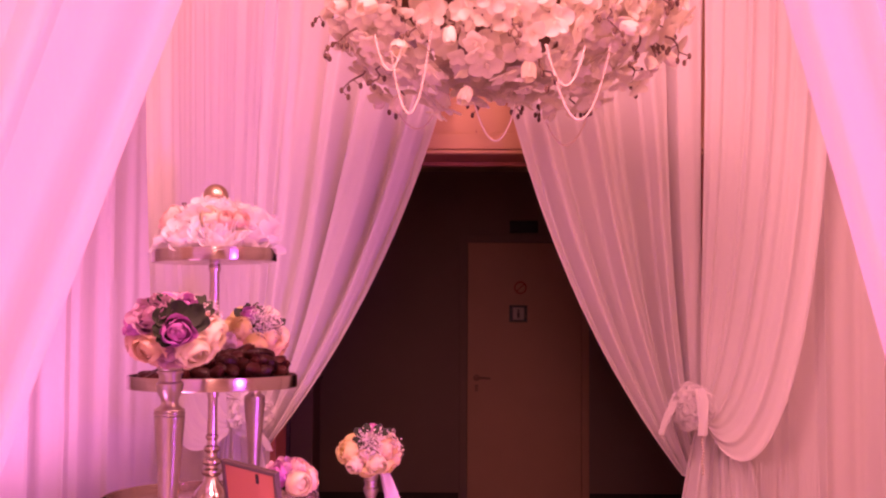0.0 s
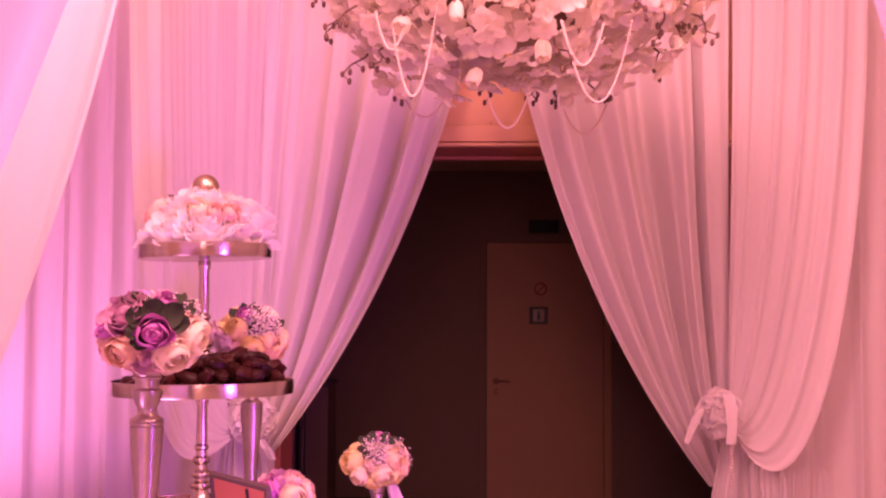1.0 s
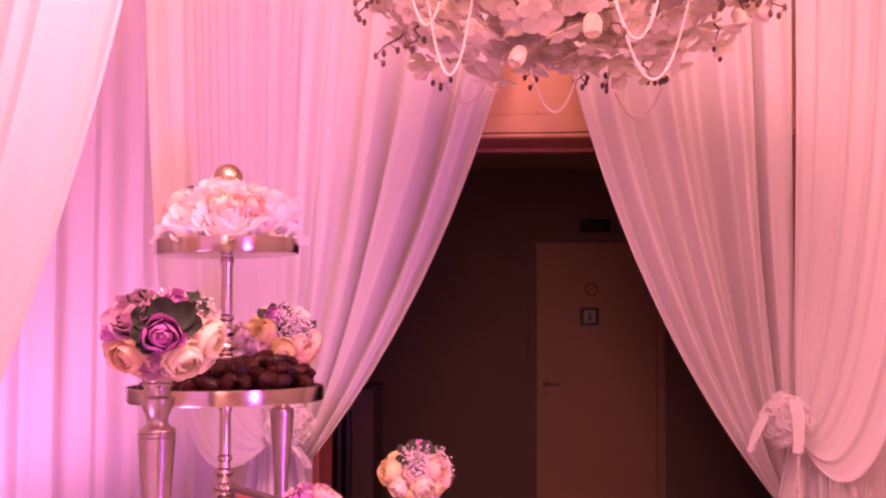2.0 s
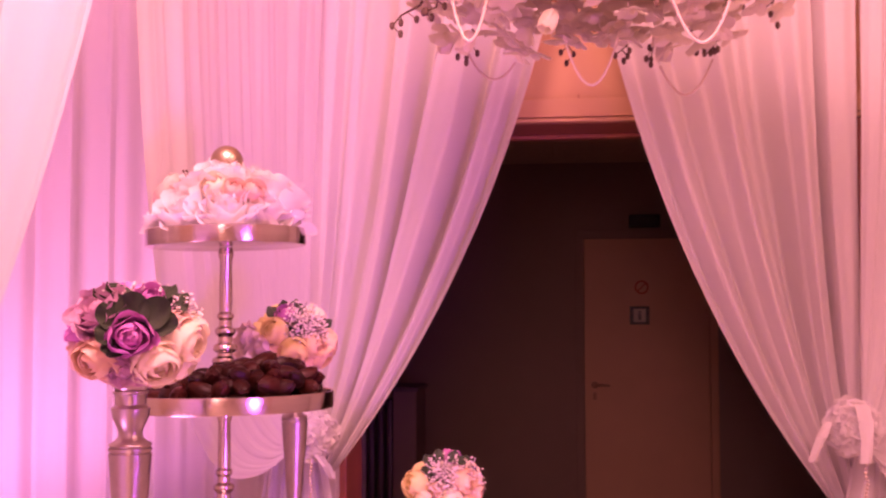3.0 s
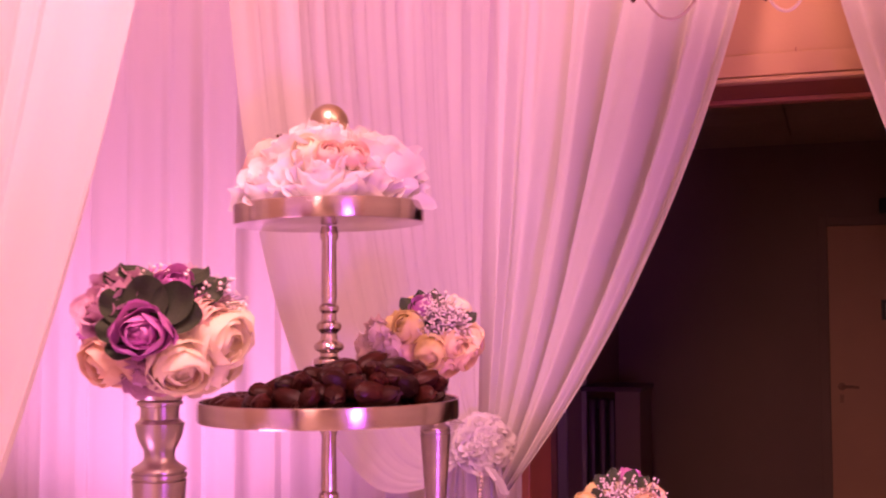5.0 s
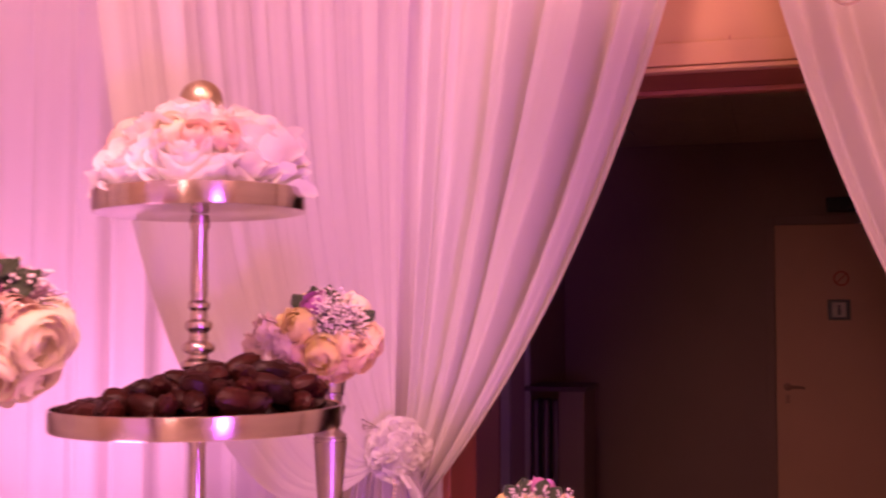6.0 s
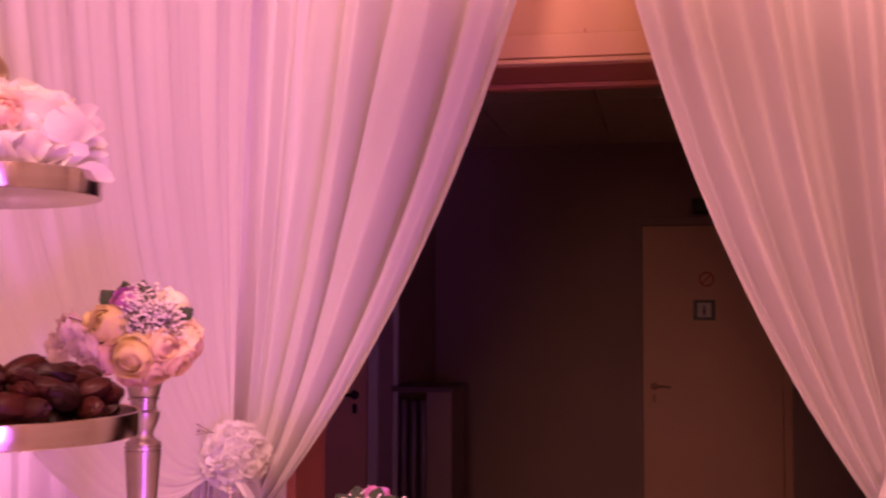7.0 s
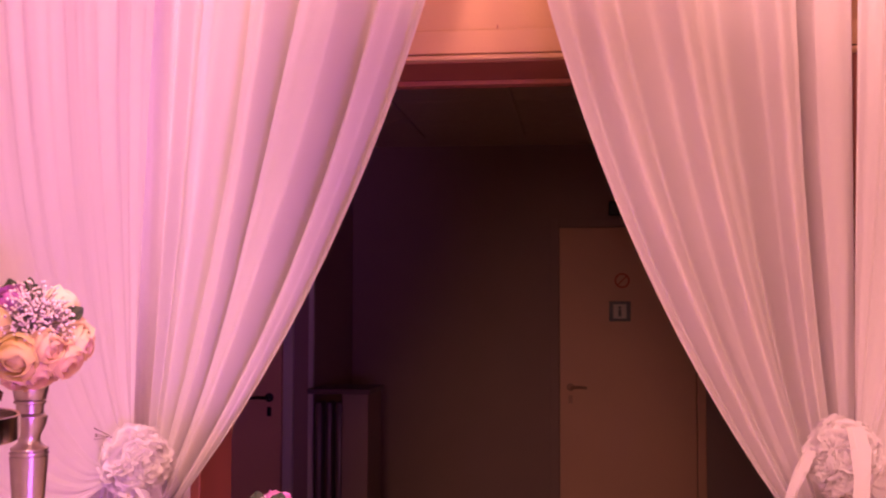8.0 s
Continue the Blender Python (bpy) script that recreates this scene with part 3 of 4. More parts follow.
def bouquet(name, centre, radius, flowers, leaves, sprays, label, group="", stretch=(1, 1, 1)):
    """flowers: rows of kind, direction (azimuth from the front, elevation), size, reach."""
    b = thing(name, label, "bouquet", Matrix.Translation(centre) @ Matrix.Diagonal((*stretch, 1)), group)
    core = ball(bmesh.new(), (0, 0, 0), radius * 0.55, 12, 8, (1, 1, 0.85))
    part("moss_core", core, LEAFMAT, b, "dark green moss ball")

    def aim(az, el):
        a, e = radians(az), radians(el)
        return Vector((math.sin(a) * math.cos(e), -math.cos(a) * math.cos(e), math.sin(e)))

    for n, (key, az, el, size, reach) in enumerate(flowers):
        d = aim(az, el)
        kind = "kale_flower" if key in ("purple", "lilac", "fringe") else "rose"
        head(kind, key, n, b, d * radius * reach, d, size, 40 * n)
    for n, (az, el, size, reach, spin) in enumerate(leaves):
        d = aim(az, el)
        head("leaf", "leaf", n, b, d * radius * reach, d + Vector((0, 0, 0.25)), size, spin)
    for n, (az, el, r, count) in enumerate(sprays):
        d = aim(az, el)
        gyp_spray(b, d * radius * 0.55, d, r, count, 7 * n + 3)
    return b


# ---------------------------------------------------------------- table and what stands on it
TABLE_Z = 0.88
table = thing("round_table", "round table under a white cloth", "table", pose(-0.25, 3.1, 0))
part("tabletop", lathe([(0.60, 0.0), (0.61, 0.01), (0.61, 0.02), (0.60, 0.028)], 48, at=(0, 0, TABLE_Z - 0.032)), REDWOOD, table)
for a in (45, 135, 225, 315):
    x, y = 0.42 * math.cos(radians(a)), 0.42 * math.sin(radians(a))
    part("leg", tube(bmesh.new(), [(x, y, 0), (x, y, 0.4), (x, y, TABLE_Z - 0.032)], [0.02, 0.025, 0.03], 10), REDWOOD, table)
bm = bmesh.new()
rows = []
for r, z, amp in ((0.0001, TABLE_Z, 0), (0.3, TABLE_Z, 0), (0.605, TABLE_Z, 0), (0.625, TABLE_Z - 0.03, 0.004), (0.65, 0.6, 0.03), (0.68, 0.3, 0.045), (0.70, 0.012, 0.055)):
    rows.append([((r + amp * math.sin(i * 2 * math.pi * 14 / 160)) * math.cos(i * 2 * math.pi / 160) - 0.25, (r + amp * math.sin(i * 2 * math.pi * 14 / 160)) * math.sin(i * 2 * math.pi / 160) + 3.1, z) for i in range(160)])
grid(bm, rows, closed=True)
tagged(part("tablecloth", bm, LINEN), "white floor-length tablecloth in soft folds", "tablecloth")

STAND = (-0.340, 3.030)
TIERS = ((1.152, 0.214), (1.392, 0.168), (1.642, 0.1238))
stand = thing("tiered_stand", "three-tier brushed nickel serving stand with a gold ball finial", "tiered stand", pose(STAND[0], STAND[1], TABLE_Z))
part("foot", lathe([(0.12, 0), (0.122, 0.006), (0.11, 0.014), (0.05, 0.03), (0.025, 0.05), (0.02, 0.08)], 40), SILVER, stand)


def column(z0, z1):
    h = z1 - z0
    return [(0.036, z0), (0.036, z0 + 0.008), (0.030, z0 + 0.018), (0.016, z0 + 0.034), (0.0130, z0 + 0.045), (0.0195, z0 + 0.050), (0.0207, z0 + 0.054), (0.0195, z0 + 0.058), (0.0120, z0 + 0.062),
            (0.0112, z0 + 0.066), (0.0182, z0 + 0.070), (0.0194, z0 + 0.074), (0.0182, z0 + 0.078), (0.0112, z0 + 0.083), (0.0102, z0 + 0.091), (0.0152, z0 + 0.096), (0.0162, z0 + 0.100), (0.0152, z0 + 0.104),
            (0.0100, z0 + 0.108), (0.0096, z0 + 0.117), (0.0128, z0 + 0.121), (0.0128, z0 + 0.126), (0.0094, z0 + 0.130), (0.0100, z0 + 0.145), (0.0102, z0 + 0.6 * h), (0.0092, z1 - 0.02), (0.0118, z1 - 0.014), (0.0118, z1 - 0.008), (0.0100, z1)]


heights = [0.06] + [z - TABLE_Z for z, _ in TIERS]
for n, (a, b) in enumerate(zip(heights, heights[1:])):
    prof = column(a + (0.006 if n else 0.0), b - 0.014)
    part("column", lathe(prof, 28), SILVER, stand)
part("column", lathe([(0.03, heights[-1]), (0.014, heights[-1] + 0.02), (0.010, heights[-1] + 0.06), (0.010, heights[-1] + 0.098)], 20), SILVER, stand)
for (z, r), lean in zip(TIERS, (0.0, -0.4, -1.2)):
    tray = part("tray", lathe([(0.01, -0.0125), (r - 0.008, -0.0125), (r - 0.001, -0.0120), (r, -0.010), (r, 0.0125), (r - 0.0012, 0.0135), (r - 0.0035, 0.0125), (r - 0.004, -0.004), (0.01, -0.004)], 72), SILVER, stand, "shallow round metal tray with an upright rim")
    tray.matrix_basis = pose(0, 0, z - TABLE_Z, 0, lean, 0)
bm = ball(bmesh.new(), (0, 0, 1.763 - TABLE_Z), 0.0255, 24, 16)
part("finial", bm, GOLD, stand, "pale gold ball finial")

# candlesticks that carry bouquets
def candlestick(at, top, scale, label):
    base = TABLE_Z
    h = top - base
    s = scale
    c = thing("candlestick", label, "candlestick", pose(at[0], at[1], base), "candlesticks with bouquets")
    part("foot", lathe([(0.055 * s, 0), (0.056 * s, 0.008), (0.05 * s, 0.016), (0.03 * s, 0.03), (0.016 * s, 0.045), (0.014 * s, 0.06)], 32), PEWTER, c)
    z = lambda d: h - d * s  # noqa: E731
    turned = ((0.0200, 0.010), (0.0250, 0.0), (0.0235, 0.008), (0.0205, 0.0220), (0.0188, 0.0235), (0.0214, 0.0245), (0.0214, 0.0272), (0.0184, 0.0284), (0.0177, 0.034), (0.0180, 0.0405), (0.0210, 0.0430),
              (0.0230, 0.0445), (0.0226, 0.0480), (0.0208, 0.056), (0.0178, 0.063), (0.0148, 0.069), (0.0139, 0.075), (0.0150, 0.0795), (0.0195, 0.0832), (0.0246, 0.0862), (0.0255, 0.0882), (0.0234, 0.0890),
              (0.0234, 0.0906), (0.0257, 0.0914), (0.0257, 0.0946), (0.0236, 0.0954), (0.0236, 0.0970), (0.0254, 0.0978), (0.0250, 0.1015), (0.0224, 0.138), (0.0186, 0.185), (0.0148, 0.235))
    prof = [(0.013 * s, 0.055), (0.0128 * s, min(0.3 * h, z(0.25)))] + [(r * s, z(d)) for r, d in reversed(turned)]
    part("shaft", lathe(prof, 36), PEWTER, c)
    return c


candlestick((-0.322, 2.605), 1.457, 1.0, "tall turned antique-silver candlestick with a purple and cream bouquet")
candlestick((-0.316, 3.38), 1.420, 0.95, "tall turned antique-silver candlestick with a yellow and peach bouquet")
candlestick((-0.062, 3.60), 1.135, 0.85, "short turned silver candlestick with a small peach bouquet")

bouquet("bouquet", (-0.317, 2.605, 1.498), 0.0565, [
    ("purple", 18, 0, 0.0235, 1.34), ("cream", 46, -32, 0.029, 1.06), ("cream", 80, -8, 0.029, 1.06), ("peach", -26, -26, 0.026, 1.10), ("lilac", -22, 28, 0.030, 1.12), ("lilac", 6, -44, 0.020, 1.08), ("purple", 42, 48, 0.021, 1.0),
    ("purple", -62, 14, 0.024, 1.02), ("pink", -72, -24, 0.026, 1.0), ("pink", 62, -52, 0.022, 0.96), ("pink", 66, 14, 0.018, 1.06), ("lilac", -92, 34, 0.026, 0.96), ("cream", 104, -34, 0.027, 0.98),
    ("cream", 118, 2, 0.029, 1.0), ("cream", 150, -8, 0.030, 0.98), ("cream", 180, 12, 0.030, 0.98), ("peach", -140, 0, 0.030, 0.98), ("pink", -110, -30, 0.026, 0.96), ("lilac", 150, 48, 0.027, 0.94), ("purple", -150, 50, 0.026, 0.94),
    ("pink", -40, -58, 0.022, 0.9), ("peach", -160, -40, 0.028, 0.95), ("cream", 150, -44, 0.028, 0.95)],
    [(14, 2, 0.037, 1.12, 95), (13, -4, 0.032, 1.10, 130), (14, 8, 0.042, 1.14, 50), (20, 8, 0.045, 1.16, 5), (27, 8, 0.044, 1.16, 325), (30, 6, 0.038, 1.12, 290), (2, 50, 0.036, 1.0, 95), (22, 52, 0.038, 1.0, 75), (40, 52, 0.036, 1.0, 275), (66, 46, 0.032, 1.0, 262), (54, 28, 0.032, 1.06, 290)],
    [(84, 34, 0.052, 120), (-8, 56, 0.044, 60), (50, 70, 0.034, 40)], "bouquet of purple kale in dark leaves, cream and peach roses", "candlestick bouquets", (1.07, 1.07, 0.95))
bouquet("bouquet", (-0.318, 3.375, 1.480), 0.062, [
    ("yellow", -20, 14, 0.025, 1.02), ("yellow", 14, -24, 0.029, 1.04), ("peach", 72, -28, 0.025, 1.06), ("peach", 42, -44, 0.025, 1.0), ("fringe", -48, 2, 0.024, 1.55), ("fringe", -34, -10, 0.021, 1.35), ("fringe", -64, -10, 0.020, 1.80), ("pink", -26, -26, 0.024, 1.02), ("peach", 48, -12, 0.023, 1.06),
    ("peach", 96, -12, 0.026, 1.0), ("peach", 124, -10, 0.028, 1.0), ("peach", 154, 0, 0.030, 0.98), ("yellow", 180, 10, 0.030, 0.98), ("peach", -140, 0, 0.030, 0.98), ("peach", -104, -8, 0.028, 1.0), ("yellow", -70, 10, 0.024, 1.0),
    ("purple", -8, 52, 0.017, 0.98), ("peach", 8, -58, 0.024, 0.92), ("cream", 130, 40, 0.027, 0.9), ("yellow", -120, 42, 0.027, 0.9)],
    [(-18, 38, 0.032, 0.98, 60), (-14, 46, 0.030, 0.98, 10), (8, 58, 0.026, 0.98, 340), (74, 22, 0.026, 1.02, 280), (40, 8, 0.028, 0.98, 200), (30, 48, 0.024, 0.94, 340), (86, 4, 0.022, 1.0, 250)],
    [(34, 30, 0.054, 260), (50, 20, 0.050, 180), (20, 46, 0.040, 90)], "round bouquet of yellow and peach roses with baby's breath", "candlestick bouquets")
bouquet("bouquet", (-0.066, 3.60, 1.188), 0.062, [
    ("yellow", -50, 6, 0.027, 1.04), ("cream", -34, -26, 0.023, 1.08), ("cream", 20, -24, 0.025, 1.10), ("peach", 48, 8, 0.027, 1.02), ("yellow", -88, -6, 0.026, 1.02), ("peach", 84, -14, 0.026, 1.0), ("yellow", 58, -30, 0.022, 1.0),
    ("peach", 130, 10, 0.030, 0.98), ("cream", 180, 10, 0.030, 0.98), ("yellow", -140, 10, 0.030, 0.98), ("purple", 150, 66, 0.018, 0.96), ("yellow", -8, -52, 0.022, 0.9), ("peach", -8, -8, 0.018, 0.9)],
    [(-22, 10, 0.034, 0.96, 20), (-14, 42, 0.032, 0.98, 60), (-8, 52, 0.028, 1.0, 10), (24, 50, 0.030, 1.0, 320), (44, 46, 0.028, 1.0, 280), (66, 22, 0.024, 1.0, 290), (10, 2, 0.030, 0.94, 200)],
    [(10, 22, 0.056, 260), (16, 6, 0.050, 120), (72, 14, 0.056, 110)], "small round bouquet of peach and cream roses with baby's breath", "candlestick bouquets", (1.0, 1.0, 0.97))
bouquet("bouquet", (-0.172, 2.945, 1.205), 0.040, [
    ("purple", -35, 20, 0.024, 0.95), ("cream", 34, 4, 0.026, 1.0), ("lilac", -4, 52, 0.022, 0.95), ("pink", 84, 8, 0.024, 0.98), ("cream", 150, 10, 0.025, 0.95), ("lilac", -96, 10, 0.024, 0.95), ("pink", 60, 55, 0.02, 0.9), ("cream", -150, 10, 0.025, 0.95)],
    [(-60, 40, 0.022, 0.9, 0)], [(60, 50, 0.03, 40)], "little posy of purple kale and cream roses lying on the tray")

# ribbon bow hanging from the small bouquet
bm = bmesh.new()
grid(bm, [[(0.012 + 0.030 * v + 0.012 * math.sin(3 * v) + 0.052 * (q - 0.5) * (0.45 + 0.75 * v), -0.030 - 0.012 * math.sin(6 * v + 5 * q) - 0.02 * math.sin(3.1 * q), -0.030 - 0.17 * v) for q in [n / 8 for n in range(9)]] for v in [k / 14 for k in range(15)]])
rib = part("ribbon", bm, RIBBON)
rib.matrix_basis = Matrix.Translation((-0.040, 3.60, 1.17))
tagged(rib, "lilac satin ribbon hanging from the small bouquet", "ribbon")

# heap of dates on the middle tray
def date_mesh(seed):
    rng = random.Random(seed)
    bm = bmesh.new()
    bmesh.ops.create_uvsphere(bm, u_segments=16, v_segments=9, radius=1)
    for v in bm.verts:
        wob = noise.noise(v.co * 2.2 + Vector((seed * 3.1, 0, 0))) * 0.14 + 0.045 * math.sin(6 * math.atan2(v.co.y, v.co.x) + seed + 1.5 * v.co.z)
        v.co *= 1 + wob
        v.co = Vector((v.co.z * 0.0230, v.co.x * 0.0136 * (1 - 0.12 * v.co.z), v.co.y * 0.0124))
    return mesh_of("date", bm, DATEMAT)


dates = thing("date_heap", "heap of glossy dark brown dates on the middle tray", "dates", pose(STAND[0], STAND[1], 1.390))
rng = random.Random(21)
DATES = [date_mesh(s) for s in range(4)]
placed = []
for n in range(140):
    for _ in range(60):
        a, r = rng.uniform(0, 2 * math.pi), 0.137 * math.sqrt(rng.random())
        x, y = r * math.cos(a), r * math.sin(a)
        if x * x + y * y < 0.042**2:
            continue
        top = max(0.0, 0.050 * (1 - ((x - 0.065) / 0.155) ** 2 - ((y + 0.015) / 0.18) ** 2)) if x > -0.15 else 0
        top *= min(1.0, (0.166 - math.hypot(x, y)) / 0.05)
        z = 0.008 + rng.random() * max(top, 0.0)
        if n > 60:
            z = 0.008 + max(0.0, top * rng.uniform(0.8, 1.08))
        if all((x - p[0]) ** 2 + (y - p[1]) ** 2 + ((z - p[2]) * 1.2) ** 2 > 0.0205**2 for p in placed):
            placed.append((x, y, z))
            ob = new("date", DATES[n % 4])
            ob.parent = dates
            ob.matrix_basis = pose(x, y, z, rng.uniform(0, 360), rng.uniform(-28, 28), rng.uniform(0, 360)) @ Matrix.Scale(rng.uniform(0.90, 1.12), 4)
            break

# pile of silk blossoms on the top tray
pile = thing("silk_flower_pile", "pile of white and blush silk blossoms on the top tray", "flowers", pose(STAND[0], STAND[1], 1.640, 0, -1.2, 0))
for n, (key, az, rad, z, size, tilt) in enumerate((
        ("white", -66, 0.076, 0.046, 0.047, 36), ("white", -24, 0.080, 0.044, 0.048, 40), ("white", 18, 0.080, 0.046, 0.050, 38), ("white", 100, 0.082, 0.048, 0.049, 34),
        ("white", 150, 0.080, 0.046, 0.049, 34), ("white", 195, 0.080, 0.046, 0.049, 34), ("white", 240, 0.076, 0.046, 0.046, 34), ("pink", 290, 0.088, 0.074, 0.023, 40), ("cream", 6, 0.078, 0.074, 0.022, 52),
        ("pink", 26, 0.088, 0.068, 0.020, 58), ("white", -40, 0.042, 0.082, 0.044, 16), ("white", 46, 0.044, 0.074, 0.044, 20), ("white", 140, 0.042, 0.074, 0.044, 18), ("white", 220, 0.042, 0.076, 0.044, 18), ("pink", 46, 0.090, 0.068, 0.018, 60),
        ("tulle", 96, 0.066, 0.076, 0.056, 22), ("tulle", 120, 0.064, 0.070, 0.054, 20), ("tulle", 70, 0.072, 0.054, 0.050, 36), ("white", 10, 0.030, 0.094, 0.046, 20), ("white", 60, 0.022, 0.090, 0.040, 14), ("white", -60, 0.026, 0.088, 0.038, 16), ("pink", -70, 0.082, 0.082, 0.024, 46))):
    a = radians(az)
    d = Vector((math.sin(a), -math.cos(a), 0))
    head("silk_blossom", key, n, pile, d * rad + Vector((0, 0, z)), d * math.sin(radians(tilt)) + Vector((0, 0, math.cos(radians(tilt)))), size, 57 * n)
bm = bmesh.new()
for k in range(7):
    a = k * 0.9
    tip = Vector((-0.052 + 0.012 * math.sin(a), -0.03, 0.097 + 0.010 * math.cos(a * 1.7)))
    tube(bm, [(-0.035, -0.03, 0.06), tip], 0.0007, 4)
    ball(bm, tip, 0.0022, 6, 5)
part("berry_sprig", bm, STEMMAT, pile, "dark berry sprig")

# small picture frame leaning on the lowest tray
pf = thing("picture_frame", "small dark-edged picture frame turned away, showing its reddish back", "picture frame", pose(-0.228, 2.885, 1.153, 15, 6, -34))
bm = bmesh.new()
for a in ((-0.070, 0.070, -0.006, 0.006, 0.090, 0.098), (-0.070, 0.070, -0.006, 0.006, 0.0, 0.008), (-0.070, -0.062, -0.006, 0.006, 0.008, 0.090), (0.062, 0.070, -0.006, 0.006, 0.008, 0.090)):
    box(bm, *a, bevel=0.0015)
part("frame", bm, FRAMEMAT, pf, smooth=False)
part("back_panel", boxed(-0.062, 0.062, -0.003, 0.003, 0.008, 0.090), PHOTOBACK, pf, "plain reddish back board", smooth=False)
part("hanger", boxed(0.018, 0.024, -0.0065, -0.003, 0.068, 0.086, bevel=0.001), DARK, pf, "small dark hanging hook", smooth=False)

# ---------------------------------------------------------------- ties
def flower_ball(name, at, radius, label, seed):
    rng = random.Random(seed)
    t = thing(name, label, "curtain tie", Matrix.Translation(at), "curtain ties")
    part("ball_core", ball(bmesh.new(), (0, 0, 0), radius * 0.93, 20, 14), PETAL_WHITE, t)
    for k in range(34):
        z = 1 - 2 * (k + 0.5) / 34
        a = k * 2.39996
        d = Vector((math.sqrt(1 - z * z) * math.cos(a), math.sqrt(1 - z * z) * math.sin(a), z))
        ros = head("rosette", "white", k, t, d * radius * 0.94, d + Vector((rng.uniform(-0.3, 0.3), rng.uniform(-0.3, 0.3), rng.uniform(-0.3, 0.3))), radius * rng.uniform(0.34, 0.42), rng.uniform(0, 360))
        ros.matrix_basis = ros.matrix_basis @ Matrix.Diagonal((1, 1, 0.5, 1))
    return t


lball = flower_ball("flower_ball_tie", (-0.442, 4.05, 1.237), 0.060, "ball of ruffled ivory fabric flowers tying the curtain", 4)
rball = flower_ball("flower_ball_tie", (0.823, 4.04, 1.268), 0.060, "ball of ruffled ivory fabric flowers with a satin bow", 9)


def ribbon_strip(points, width, mat, parent, name="ribbon_tail"):
    bm = bmesh.new()
    rows = []
    for k, p in enumerate(points):
        w = width * (1 + 0.12 * math.sin(2.1 * k))
        rows.append([(p[0] + w * (s - 0.5), p[1] + 0.006 * math.sin(4 * s + k), p[2]) for s in (0, 0.33, 0.66, 1)])
    grid(bm, rows)
    return part(name, bm, mat, parent)


ribbon_strip([(0.005, -0.066, 0.055), (0.012, -0.075, 0.02), (0.014, -0.074, -0.03), (0.012, -0.07, -0.075)], 0.028, VOILE, rball)
ribbon_strip([(-0.062, -0.035, 0.012), (-0.080, -0.052, -0.02), (-0.092, -0.05, -0.05), (-0.098, -0.045, -0.075)], 0.020, VOILE, rball)
ribbon_strip([(0.03, -0.045, -0.045), (0.05, -0.05, -0.07), (0.062, -0.045, -0.098)], 0.024, VOILE, lball)
for parent in (lball, rball):
    y = WALL_Y - parent.location.y
    part("tie_cord", tube(bmesh.new(), [(0, 0, 0), (0.01, 0.4 * y, 0.008), (0.015, y, 0.02)], 0.006, 8), VOILE, parent, "white cord running to the wall")
for parent, x, z0, n in ((lball, 0.012, -0.055, 16), (rball, 0.015, -0.055, 16)):
    bm = bmesh.new()
    for k in range(n):
        ball(bm, (x + 0.002 * math.sin(k), -0.055, z0 - 0.0085 * k), 0.0038, 8, 6)
    part("bead_string", bm, PEARL, parent, "hanging string of pearl beads")
bm = bmesh.new()
for k in range(5):
    tip = (-0.062 - 0.004 * (k % 3), -0.03, 0.05 + 0.012 * math.sin(2 * k))
    tube(bm, [(-0.03, -0.03, 0.045), tip], 0.0006, 4)
    ball(bm, tip, 0.0017, 6, 5)
part("berry_sprig", bm, STEMMAT, lball, "thin dark berry sprig")

# threads drawn in place of the cloth folds below the right-hand side panel
fr = thing("fold_threads", "white threads standing in for cloth folds below the ribboned tie", "fringe", pose(1.01, 4.12, 0))
bm = bmesh.new()
rng = random.Random(5)
for k in range(36):
    x = -0.09 + 0.008 * k
    z0 = 1.115 - 0.02 * math.sin(math.pi * k / 35) + rng.uniform(-0.01, 0.01)
    tube(bm, [(x, rng.uniform(-0.01, 0.01), z0), (x + rng.uniform(-0.006, 0.006), 0.0, 0.95), (x + rng.uniform(-0.012, 0.012), 0.0, 0.78)], 0.0013, 4)
part("fold_strands", bm, VOILE, fr)

# ---------------------------------------------------------------- flower chandelier
CH = Vector((0.236, 3.21, 2.308))
CH_R, CH_H = 0.372, 0.31
ch = thing("flower_chandelier", "hanging dome of ivory orchids, dark twigs and pearl strings", "flower chandelier", Matrix.Translation(CH))
# Core colour is darkened for the shade in the gaps between blossoms.
part("dome_core", ball(bmesh.new(), (0, 0, 0), 1.0, 32, 16, (CH_R * 0.74, CH_R * 0.74, CH_H * 0.70)), FOAM, ch, "brown core, dark for the shade between blossoms")
part("rod", tube(bmesh.new(), [(0, 0, 0), (0, 0, HALL_H - CH.z)], 0.008, 8), SILVER, ch)


def orchid_mesh(seed):
    rng = random.Random(seed)
    bm = bmesh.new()
    for k, (w, l) in enumerate(((0.62, 0.78), (0.95, 0.88), (0.62, 0.78), (0.62, 0.78), (0.95, 0.88))):
        a = k * 72 + rng.uniform(-8, 8)
        petal(bm, pose(0, 0, 0, 0, 0, a) @ pose(0, 0.05, 0) @ pose(0, 0, 0, -68 + rng.uniform(-18, 22)), w, l, 0.35, 0.07, seed + k, 5, 5, 0.12)
    for k in range(3):
        petal(bm, pose(0, 0, 0.02, 0, 0, k * 120 + 20) @ pose(0, 0, 0, -25), 0.24, 0.34, 0.5, 0.05, k, 4, 4)
    return mesh_of("orchid", bm, PETAL_IVORY)


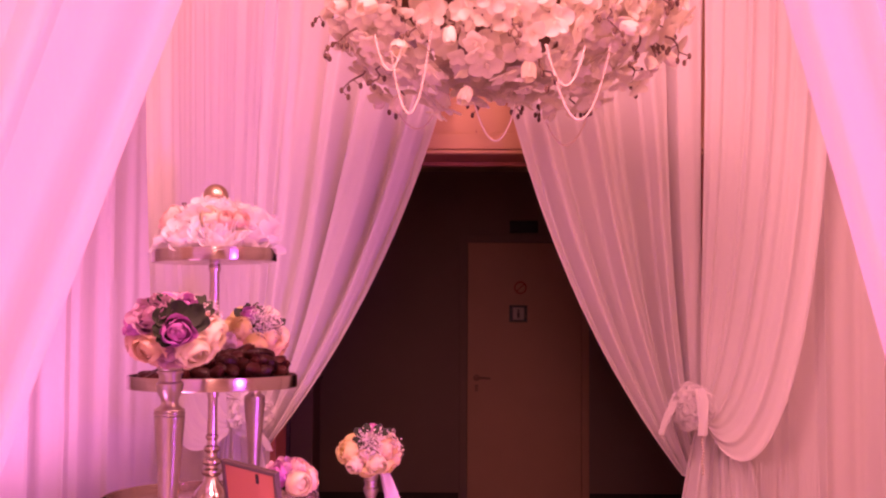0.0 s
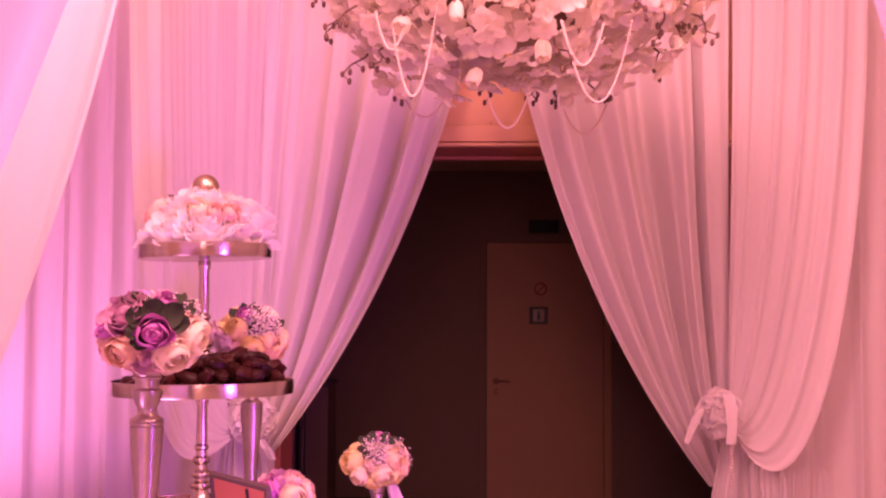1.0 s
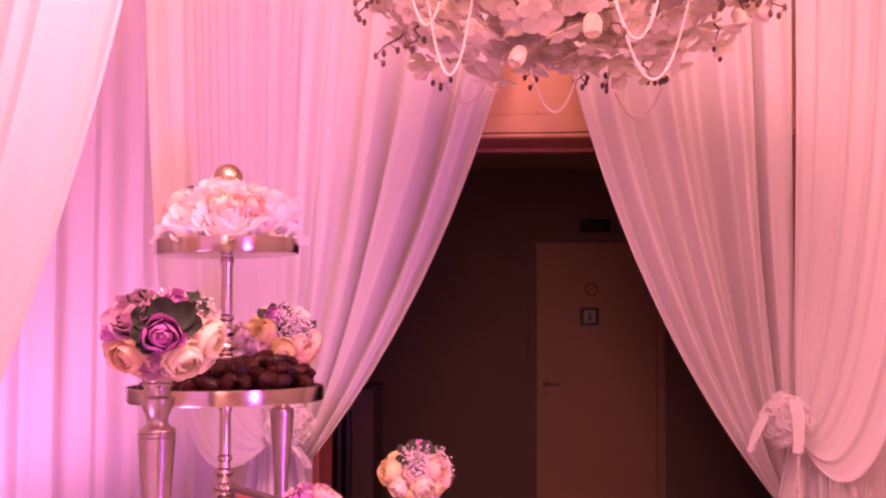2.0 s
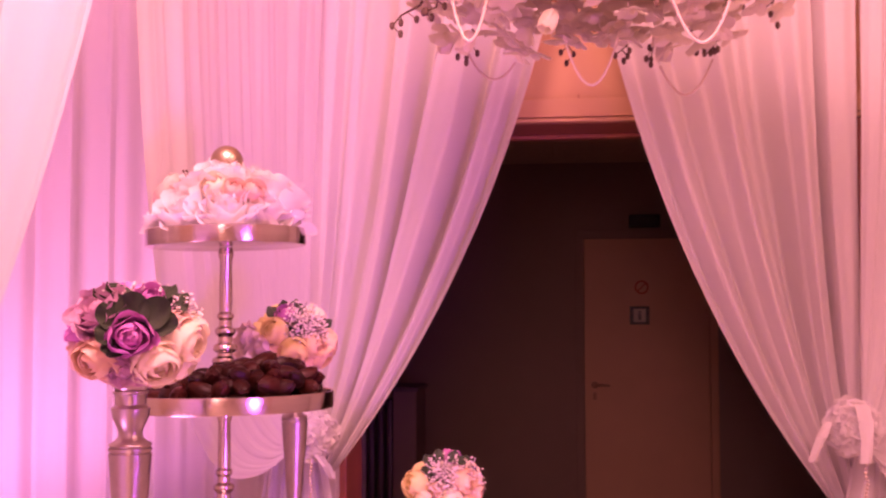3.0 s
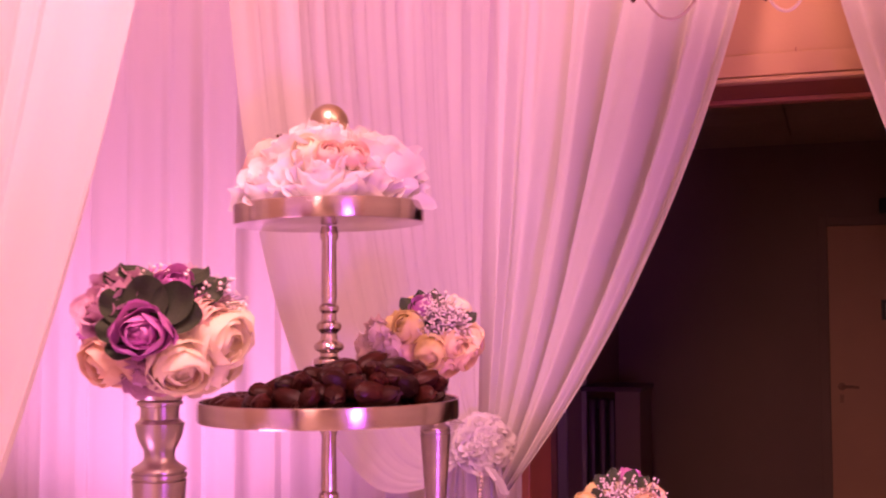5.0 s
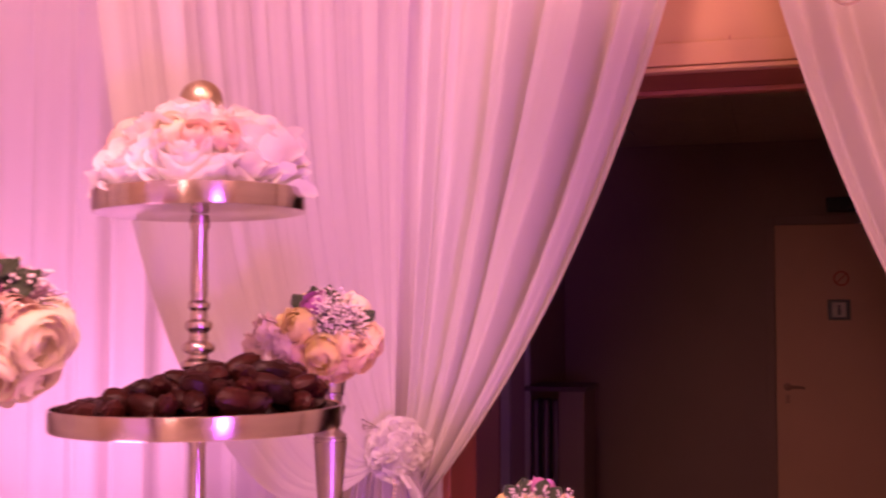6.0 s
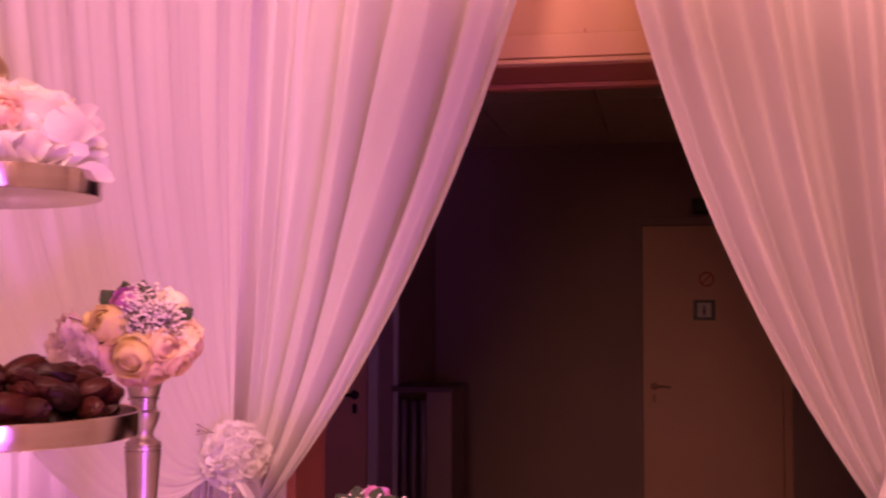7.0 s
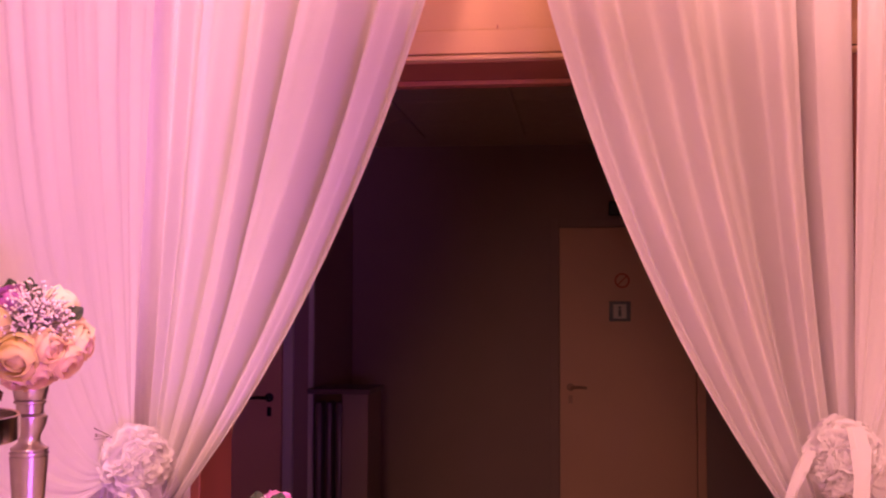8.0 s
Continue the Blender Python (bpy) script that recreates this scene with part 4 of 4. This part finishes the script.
def closed_mesh(seed):
    bm = bmesh.new()
    for k in range(5):
        petal(bm, pose(0, 0, 0, 0, 0, k * 72) @ pose(0, 0.22, 0) @ pose(0, 0, 0, 8), 0.75, 1.0, 0.75, 0.05, seed + k, 5, 5, 0.12)
    return mesh_of("blossom_cup", bm, PETAL_IVORY)


ORCHIDS = [orchid_mesh(s) for s in range(4)] + [closed_mesh(3)]
rng = random.Random(17)
count = 299
for k in range(count):
    f = (k + 0.5) / count
    zc = 0.20 - 1.18 * f
    zc = max(-0.985, zc)
    a = k * 2.39996 + rng.uniform(-0.2, 0.2)
    s = max(0.0, 1 - abs(zc) ** 2.8) ** 0.36
    lumps = 1 + 0.10 * math.sin(3 * a + 1) * s + rng.uniform(-0.08, 0.08)
    p = Vector((CH_R * s * math.cos(a), CH_R * s * math.sin(a), CH_H * zc)) * lumps
    n = Vector((s * math.cos(a), s * math.sin(a), zc * 1.2)) + Vector((rng.uniform(-0.6, 0.6), rng.uniform(-0.6, 0.6), rng.uniform(-0.5, 0.4)))
    ob = new("blossom", ORCHIDS[4] if rng.random() < 0.12 else ORCHIDS[rng.randrange(4)])
    ob.parent = ch
    ob.matrix_basis = Matrix.Translation(p) @ n.to_track_quat("Z", "Y").to_matrix().to_4x4() @ pose(0, 0, 0, 0, 0, rng.uniform(0, 360)) @ Matrix.Scale(rng.uniform(0.032, 0.043), 4)
bm = bmesh.new()
for k in range(700):
    zc = 0.35 - 1.33 * (k + 0.5) / 700
    s, a = (1 - abs(zc) ** 2.8) ** 0.36, k * 2.39996 + 1.1
    p = Vector((CH_R * s * math.cos(a), CH_R * s * math.sin(a), CH_H * zc)) * rng.uniform(0.82, 0.98)
    n = Vector((s * math.cos(a), s * math.sin(a), zc)) + Vector((rng.uniform(-0.7, 0.7), rng.uniform(-0.7, 0.7), rng.uniform(-0.6, 0.5)))
    m = Matrix.Translation(p) @ n.to_track_quat("Z", "Y").to_matrix().to_4x4() @ Matrix.Scale(rng.uniform(0.026, 0.036), 4)
    for q in range(5):
        petal(bm, m @ pose(0, 0, 0, 0, 0, q * 72) @ pose(0, 0.05, 0) @ pose(0, 0, 0, -60 + rng.uniform(-18, 22)), 0.8, 0.85, 0.35, 0.07, k + q, 4, 4, 0.12)
tagged(part("under_blossom", bm, PETAL_IVORY, ch, "deeper layer of ivory blossoms"), kind="stuff")
for k in range(40):
    a = k * 2.39996 + 0.4
    zc = rng.uniform(-0.90, -0.05)
    s = (1 - abs(zc) ** 2.8) ** 0.36
    p = Vector((CH_R * s * math.cos(a), CH_R * s * math.sin(a), CH_H * zc))
    out = Vector((s * math.cos(a), s * math.sin(a), zc * 0.6 - 0.3)).normalized()
    bm = bmesh.new()
    q = [p * rng.uniform(0.98, 1.06)]
    for j in range(4):
        q.append(q[-1] + (out * 0.009 + Vector((rng.uniform(-0.015, 0.015), rng.uniform(-0.015, 0.015), -0.002 * j + rng.uniform(-0.008, 0.006)))))
    tube(bm, q, [0.0026, 0.0023, 0.0020, 0.0017, 0.0014], 5)
    for j in range(2, 5):
        side = q[j] + Vector((rng.uniform(-0.018, 0.018), rng.uniform(-0.018, 0.018), rng.uniform(-0.022, 0.0)))
        tube(bm, [q[j], side], 0.0012, 4)
        ball(bm, side, 0.0058, 7, 6, (0.8, 0.8, 1.25))
    ball(bm, q[-1], 0.0055, 7, 6, (0.8, 0.8, 1.3))
    part("twig", bm, STEMMAT, ch, "dark twig with small buds")


def bead_loop(x0, z0, x1, z1, low, y0, y1):
    """A string of pearls hanging between two places of the dome."""
    bm = bmesh.new()
    n = 100
    for k in range(n + 1):
        t = k / n
        z = z0 + (z1 - z0) * t - (min(z0, z1) - low) * 4 * t * (1 - t) * (1.0 if abs(z0 - z1) < 1e-6 else 1.0)
        ball(bm, (x0 + (x1 - x0) * t - CH.x, y0 + (y1 - y0) * t - CH.y, z - CH.z), 0.0023, 6, 5)
    part("pearl_string", bm, PEARL, ch, "hanging loop of ivory pearl beads")


bead_loop(0.020, 2.03, 0.100, 2.089, 1.882, 2.90, 2.88)
bead_loop(-0.013, 2.067, 0.038, 2.03, 1.980, 2.92, 2.90)
bead_loop(0.318, 2.038, 0.443, 2.049, 1.895, 2.88, 2.92)
bead_loop(0.315, 2.04, 0.391, 2.04, 1.964, 2.88, 2.90)
bead_loop(0.185, 1.985, 0.275, 1.985, 1.904, 3.20, 3.20)
bead_loop(-0.018, 2.065, 0.089, 2.0, 1.941, 3.45, 3.45)
bead_loop(0.360, 1.985, 0.455, 1.995, 1.926, 3.45, 3.45)
